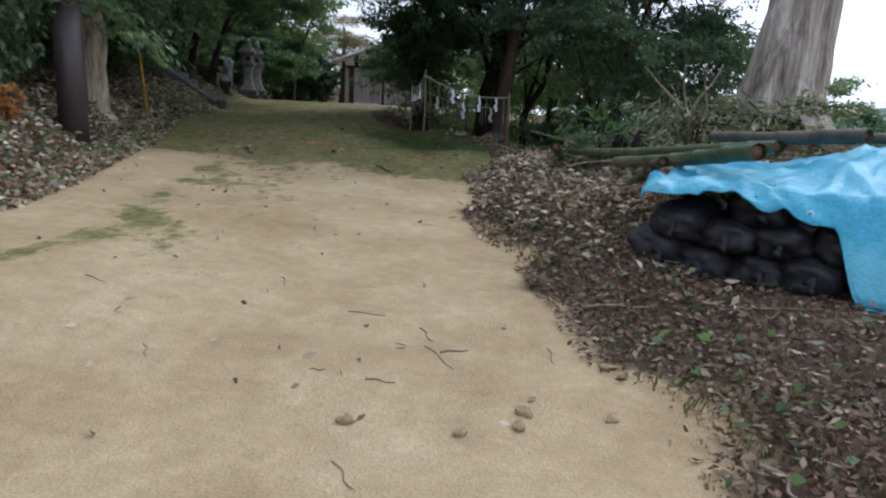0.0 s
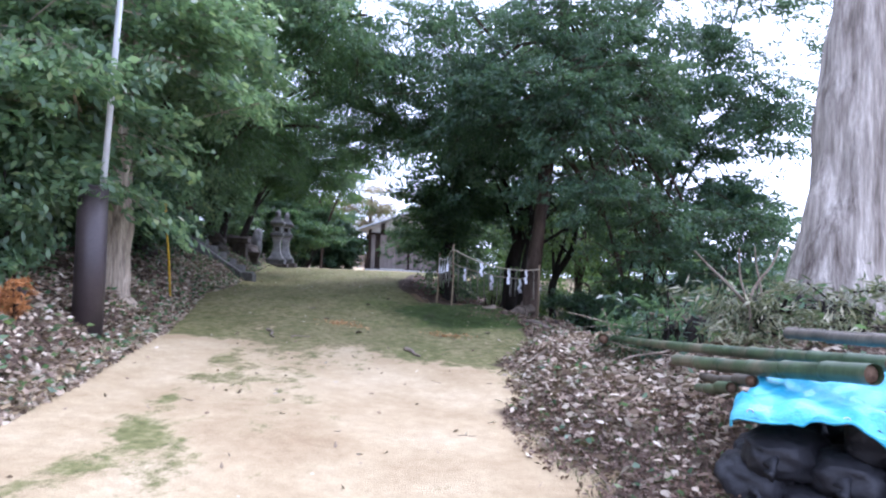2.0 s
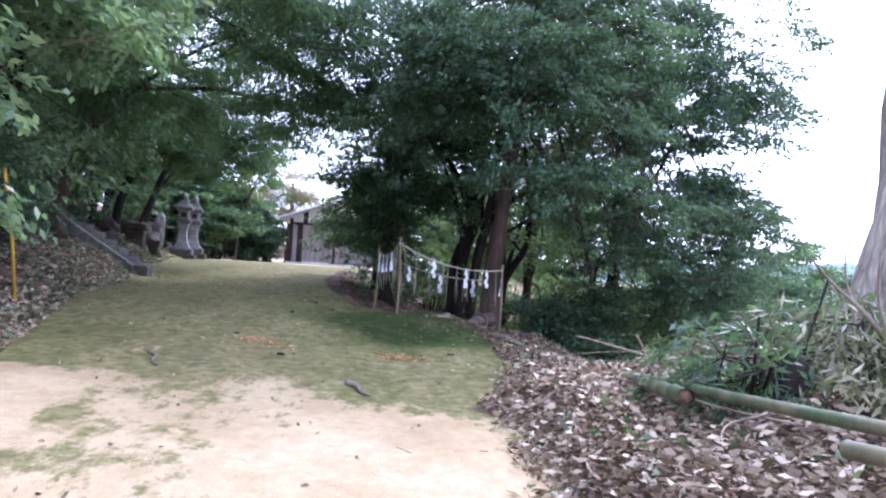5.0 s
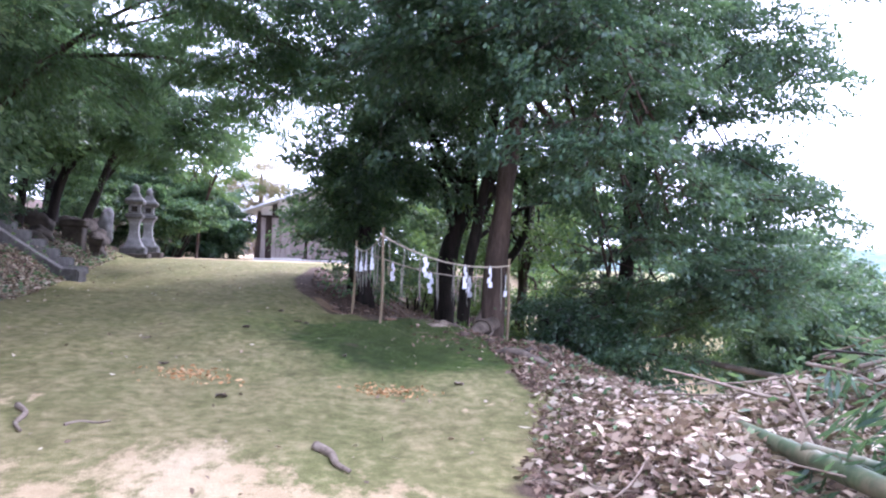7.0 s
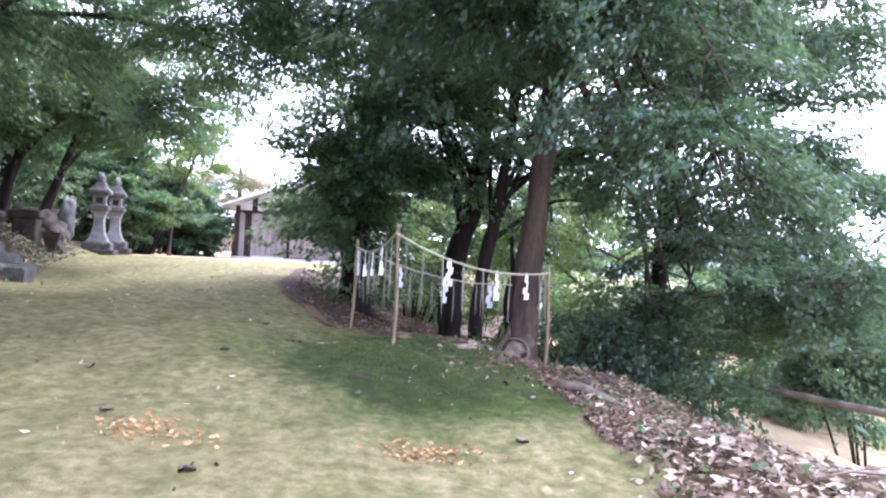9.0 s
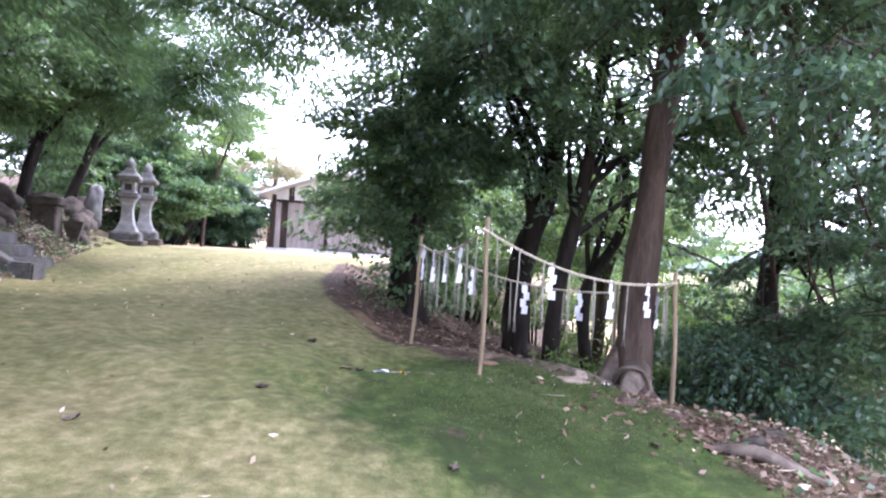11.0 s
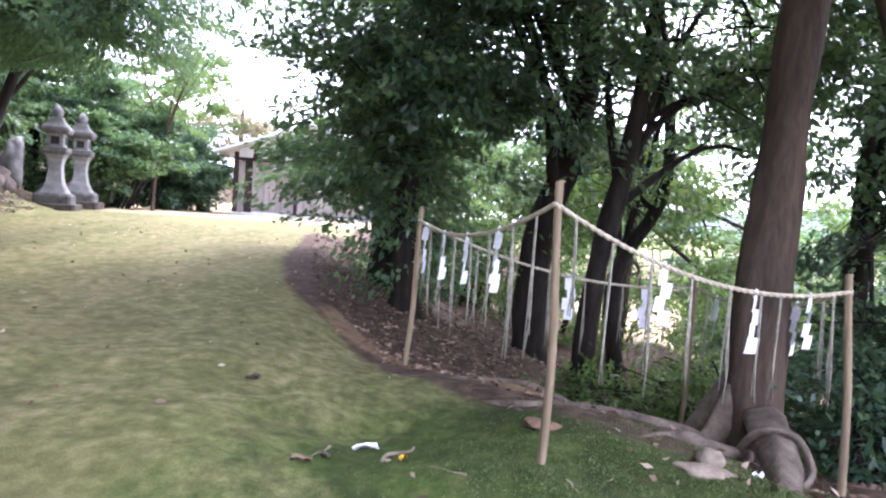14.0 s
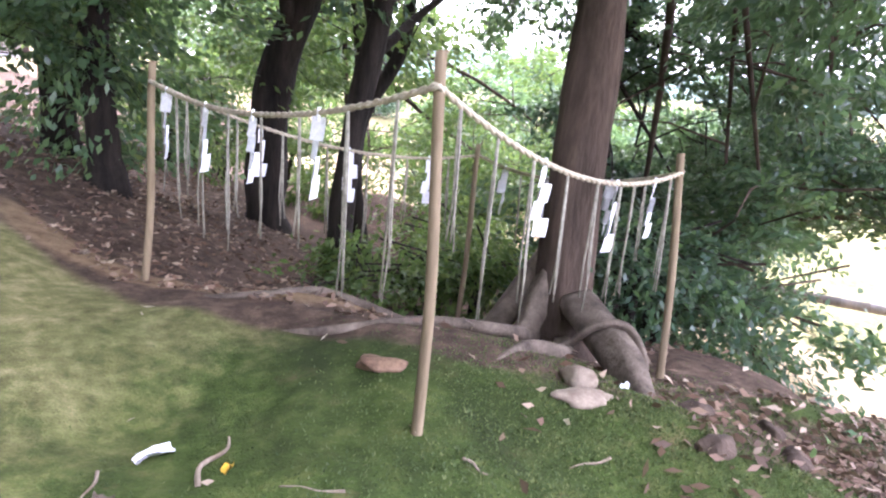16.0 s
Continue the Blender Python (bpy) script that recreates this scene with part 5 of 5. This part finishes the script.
def heap(rng, n):
    P = np.stack([rng.normal(1.9, 0.75, 2 * n), rng.normal(8.2, 1.7, 2 * n)], 1)
    return P[P[:, 0] > right_edge(P[:, 1]) + rng.normal(0.05, 0.1, 2 * n)][:n]


def scatter(rng, n):
    y = rng.uniform(0.3, 24, n)
    return np.stack([rng.uniform(0, 1, n) * (right_edge(y) - left_edge(y)) + left_edge(y), y], 1)


def under_fence(rng, n):
    y = rng.uniform(14.5, 24, n)
    return np.stack([right_edge(y) + rng.uniform(0.1, 3.5, n), y], 1)


litter("leaf_litter", "brown fallen leaves covering the roadside bank", 24000, right_bank, M_LITTER_RED, 0.055, 0.023, 1, 0.02)
litter("leaf_debris", "fine brown leaf debris along the path edge", 30000, right_bank, M_LITTER_RED, 0.03, 0.01, 11, 0.012, "leaf debris")
for sx, sy in ((-2.06, 10.89), (-0.35, 10.87)):
    litter("wood_chips", "orange wood chips strewn on the moss", 150, lambda r, n: np.stack([r.normal(sx, 0.2, n), r.normal(sy, 0.1, n)], 1), M_CHIP, 0.05, 0.022, int(sx * 10) + 60, 0.006, "wood chips")
litter("leaf_litter", "pale curled fallen leaves on the heap", 13000, heap, M_LITTER, 0.1, 0.043, 2, 0.03)
litter("leaf_litter", "fallen leaves covering the wooded bank", 24000, left_bank, M_LITTER, 0.1, 0.044, 3, 0.025)
litter("leaf_litter", "scattered brown leaves on the path", 420, scatter, M_LITTER, 0.06, 0.028, 4, 0.006)
litter("leaf_litter", "dark fallen leaves under the fence trees", 5000, under_fence, M_LITTER_RED, 0.07, 0.03, 5, 0.012)
litter("ground_ivy", "low green seedlings among the leaf litter", 600, right_bank, M_LEAF, 0.075, 0.045, 6, 0.05, "seedlings")
litter("ground_ivy", "low green plants on the bank", 2600, left_bank, M_LEAF, 0.1, 0.05, 7, 0.08, "seedlings")
litter("ground_ivy", "green weeds growing over the heap", 800, lambda r, n: np.stack([r.normal(3.4, 0.7, n), r.normal(8.4, 1.1, n)], 1), M_LEAF, 0.11, 0.05, 8, 0.16, "weeds")


def blades(name, label, n, where, seed, h):
    rng = np.random.default_rng(seed)
    P = where(rng, n)
    z = ground_z(P[:, 0], P[:, 1])
    a = rng.uniform(0, 2 * np.pi, len(P))
    s = np.stack([np.cos(a), np.sin(a), 0 * a], 1)
    H = (h * rng.uniform(0.4, 1.3, (len(P), 1)))
    w = 0.0035 + 0.002 * rng.uniform(0, 1, (len(P), 1))
    base = np.stack([P[:, 0], P[:, 1], z - 0.003], 1)
    tip = base + np.concatenate([rng.normal(0, 0.5, (len(P), 2)) * H, H], 1)
    v = np.stack([base - s * w, base + s * w, tip + s * w * 0.2, tip - s * w * 0.2], 1)
    return tagged(quads_mesh(name, v, M_GRASS), label, "moss", kind="stuff")


blades("moss", "short green moss and grass on the path edge", 30000, lambda r, n: np.stack([r.normal(0.3, 0.6, n), r.normal(13.3, 0.5, n)], 1), 21, 0.012)
blades("grass", "thin grass tufts along the litter edge", 5000, lambda r, n: (lambda y: np.stack([right_edge(y) + np.abs(r.normal(0.35, 0.6, n)) + 0.1, y], 1))(r.uniform(1, 12.5, n)), 22, 0.055)

# ---- sticks ----
def stick(a, b, r, label="dry fallen stick lying on the path", bend=0.05, name="stick"):
    a = Vector((a[0], a[1], gz(a[0], a[1]) + r * 0.6 + (a[2] if len(a) > 2 else 0)))
    b = Vector((b[0], b[1], gz(b[0], b[1]) + r * 0.6 + (b[2] if len(b) > 2 else 0)))
    t = thing(name, label, "stick", a, group="fallen sticks")
    e = b - a
    side = Vector((-e.y, e.x, 0)).normalized() * bend
    pts = [Vector(p) for p in spline([Vector((0, 0, 0)), e * 0.35 + side, e * 0.7 - side * 0.6, e], 12)]
    link("wood", *tube(pts, list(np.linspace(r, r * 0.4, 12)), 7, 0.3, a.x), M_STICK, t)


stick((-0.85, 9.35), (-0.6, 8.95), 0.035, "short thick broken branch on the mossy path", 0.03)
stick((-2.95, 9.8), (-2.7, 9.35), 0.025, "curved dark branch on the mossy path", 0.04)
stick((-2.5, 9.5), (-2.25, 9.62), 0.012)
rs = random.Random(77)
for (ax, ay), (bx, by) in [((-0.22, 3.02), (-0.01, 2.99)), ((0.19, 2.81), (0.26, 2.62)), ((0.23, 2.55), (0.37, 2.28)), ((-0.01, 1.45), (0.08, 1.3)), ((0.82, 2.59), (0.83, 2.4)), ((-0.73, 3.57), (-0.67, 3.42)), ((-1.72, 3.09), (-1.57, 3.02)), ((-1.01, 2.28), (-0.94, 2.16)), ((1.35, 2.43), (1.55, 2.01))]:
    stick((ax, ay), (bx, by), 0.004, "dry twig lying on the sand", 0.012)
for k, (x, y) in enumerate([(-0.01, 1.72), (0.4, 1.68), (0.61, 1.75), (0.64, 1.87), (1.06, 2.36), (0.98, 1.87)]):
    rock((x, y, gz(x, y) + 0.008), (0.035, 0.02, 0.022), 50 + k, "small clod of dry sand on the path", M_CLOD)
for k in range(14):
    y = rs.uniform(1.5, 9.5)
    x = rs.uniform(-2.6, 0.5)
    a = rs.uniform(0, 6.28)
    L = rs.uniform(0.04, 0.16)
    stick((x, y), (x + L * math.cos(a), y + L * math.sin(a)), rs.uniform(0.003, 0.006), bend=0.012)
for k in range(34):
    y = rs.uniform(1.5, 11.5)
    x = float(right_edge(y)) + rs.uniform(0.1, 2.2)
    a = rs.uniform(0, 6.28)
    L = rs.uniform(0.25, 0.9)
    stick((x, y, 0.02), (x + L * math.cos(a), y + L * math.sin(a), 0.03), rs.uniform(0.005, 0.012), "dry twig lying in the leaf litter", 0.04)
for k in range(22):
    x, y = rs.uniform(2.0, 4.4), rs.uniform(6.6, 9.6)
    a = rs.uniform(0, 6.28)
    L = rs.uniform(0.5, 1.5)
    stick((x, y, rs.uniform(0.03, 0.2)), (x + L * math.cos(a), y + L * math.sin(a), rs.uniform(0.1, 0.4)), rs.uniform(0.008, 0.018), "dry branch tangled in the brush heap", 0.08)
for a, b in (((2.8, 6.8, 0.0), (2.64, 6.7, 1.0)), ((2.72, 6.75, 0.45), (2.25, 6.8, 1.05)), ((2.75, 6.76, 0.4), (3.1, 6.9, 0.9)), ((2.5, 7.6, 0.1), (2.25, 7.7, 0.6)), ((1.75, 8.0, 0.1), (1.6, 8.1, 0.45)), ((2.0, 5.9, 0.3), (2.66, 5.95, 0.2)), ((3.4, 8.0, 0.0), (3.3, 8.0, 0.8))):
    stick(a, b, 0.016, "bare pale twig standing up from the brush heap", 0.04)
for k in range(6):
    y = rs.uniform(11.8, 14.2)
    x = rs.uniform(-1.6, 0.2)
    a = rs.uniform(0, 6.28)
    L = rs.uniform(0.1, 0.22)
    stick((x, y), (x + L * math.cos(a), y + L * math.sin(a)), 0.006, "pale bark chip lying on the moss", 0.01)
stump = thing("stump", "short dark tree stump in the brush heap", "stump", (2.42, 7.26, gz(2.42, 7.26)))
link("trunk", *tube([(0, 0, -0.1), (0.01, 0, 0.1), (0.02, 0.0, 0.22), (0.04, 0.01, 0.32)], [0.17, 0.13, 0.105, 0.1], 18, 0.6, 4), M_BARK_DARK, stump)
link("cut_top", *tube([(0.04, 0.01, 0.312), (0.045, 0.012, 0.328)], [0.085, 0.07], 16), M_ROOT, stump)
shrub("dry_fern", "clump of orange-brown dry fern on the bank", (-4.25, 6.1, gz(-4.25, 6.1)), [(-4.25, 6.1, gz(-4.25, 6.1) + 0.1, 0.17, 0.16, 0.1, 60)], M_ORANGE, 91, "fern", 30, 0.1, 0.012, 2, 0.03, 0.0, 0.12)
for k, (x, y, r) in enumerate([(3.1, 8.3, 0.8), (3.9, 7.6, 0.7), (4.0, 8.6, 0.6), (2.2, 7.3, 0.45), (3.0, 7.2, 0.6), (3.6, 6.7, 0.5)]):
    z = gz(x, y)
    shrub("brush", "cut leafy brush piled beside the bamboo", (x, y, z), [(x, y, z + (0.22 if y < 7.5 else 0.08), r, r * 0.8, 0.26 if y < 7.5 else 0.1, 48 if y < 7.5 else 34)], M_BRUSH if k % 3 else M_LEAF_DARK, 93 + k, "brush", 34, 0.15, 0.026, 14, 0.11, 0.0, 0.5)


def scrap(name, label, at, size, mat, seed, turn):
    x, y = at
    n = 6
    verts, faces = [], []
    for th in (0, 0.006):
        for i in range(n):
            for j in range(n):
                u, v = i / (n - 1) - 0.5, j / (n - 1) - 0.5
                k = 1 - 0.5 * abs(u) + 0.2 * noise.noise(Vector((u * 4, v * 4, seed)))
                verts.append((u * size[0], v * size[1] * k, 0.012 + th + 0.5 * size[1] * (v * v) + 0.02 * noise.noise(Vector((u * 3, v * 3, seed + 5)))))
    for i in range(n - 1):
        for j in range(n - 1):
            q0 = i * n + j
            faces += [(q0, q0 + n, q0 + n + 1, q0 + 1), (q0 + n * n, q0 + 1 + n * n, q0 + n + 1 + n * n, q0 + n + n * n)]
    ob = link(name, verts, faces, mat)
    ob.matrix_basis = pose(x, y, gz(x, y), 0, 0, turn)
    tagged(ob, label, name.replace("_", " "))


scrap("bark_chip", "pale curled bark chip lying on the moss", (-1.22, 14.09), (0.13, 0.05), M_PAPER, 1, 15)
scrap("bark_chip", "brown curled bark chip lying on the moss", (-1.40, 13.82), (0.06, 0.035), M_ROOT, 2, -30)
scrap("bark_chip", "pale brown bark chip lying on the moss", (-1.50, 13.69), (0.09, 0.04), M_POLEWOOD, 3, -10)
scrap("bark_chip", "pale fragment lying by the roots", (0.62, 13.72), (0.06, 0.03), M_PAPER, 4, 20)
scrap("fallen_leaf", "yellow leaf lying on the moss", (-1.05, 13.84), (0.04, 0.03), M_YELLOW, 5, 40)
stick((-1.15, 13.79), (-0.98, 14.07), 0.011, "pale crooked stick lying on the moss", 0.03)
for k, (x, y) in enumerate([(-2.0, 12.9), (-2.4, 11.2), (-0.8, 11.9), (0.3, 11.0), (-1.7, 10.4), (-2.9, 12.2), (0.5, 12.4), (-1.2, 16.5), (-1.9, 14.9)]):
    scrap("fallen_leaf", "dry brown leaf lying on the moss", (x, y), (0.09, 0.05), M_STICK if k % 2 else M_ROOT, 10 + k, k * 47)
rock((-0.3, 14.25, gz(-0.3, 14.25) + 0.015), (0.1, 0.07, 0.03), 71, "broken piece of reddish rotten wood in the moss", M_BAMBOO_IN)
for k, (x, y, r) in enumerate([(0.83, 13.5, 0.06), (0.62, 13.25, 0.07), (0.92, 13.1, 0.075), (1.1, 13.3, 0.06)]):
    rock((x, y, gz(x, y)), (r * 1.2, r * 0.8, r * 0.6), 80 + k, "lump of dark earth and bark in the leaf litter", M_BARK)
litter("leaf_litter", "dry leaves fallen between the stones", 420, lambda r, n: np.stack([r.normal(1.05, 0.45, n), r.normal(13.26, 0.5, n)], 1), M_LITTER_RED, 0.065, 0.03, 12, 0.012)
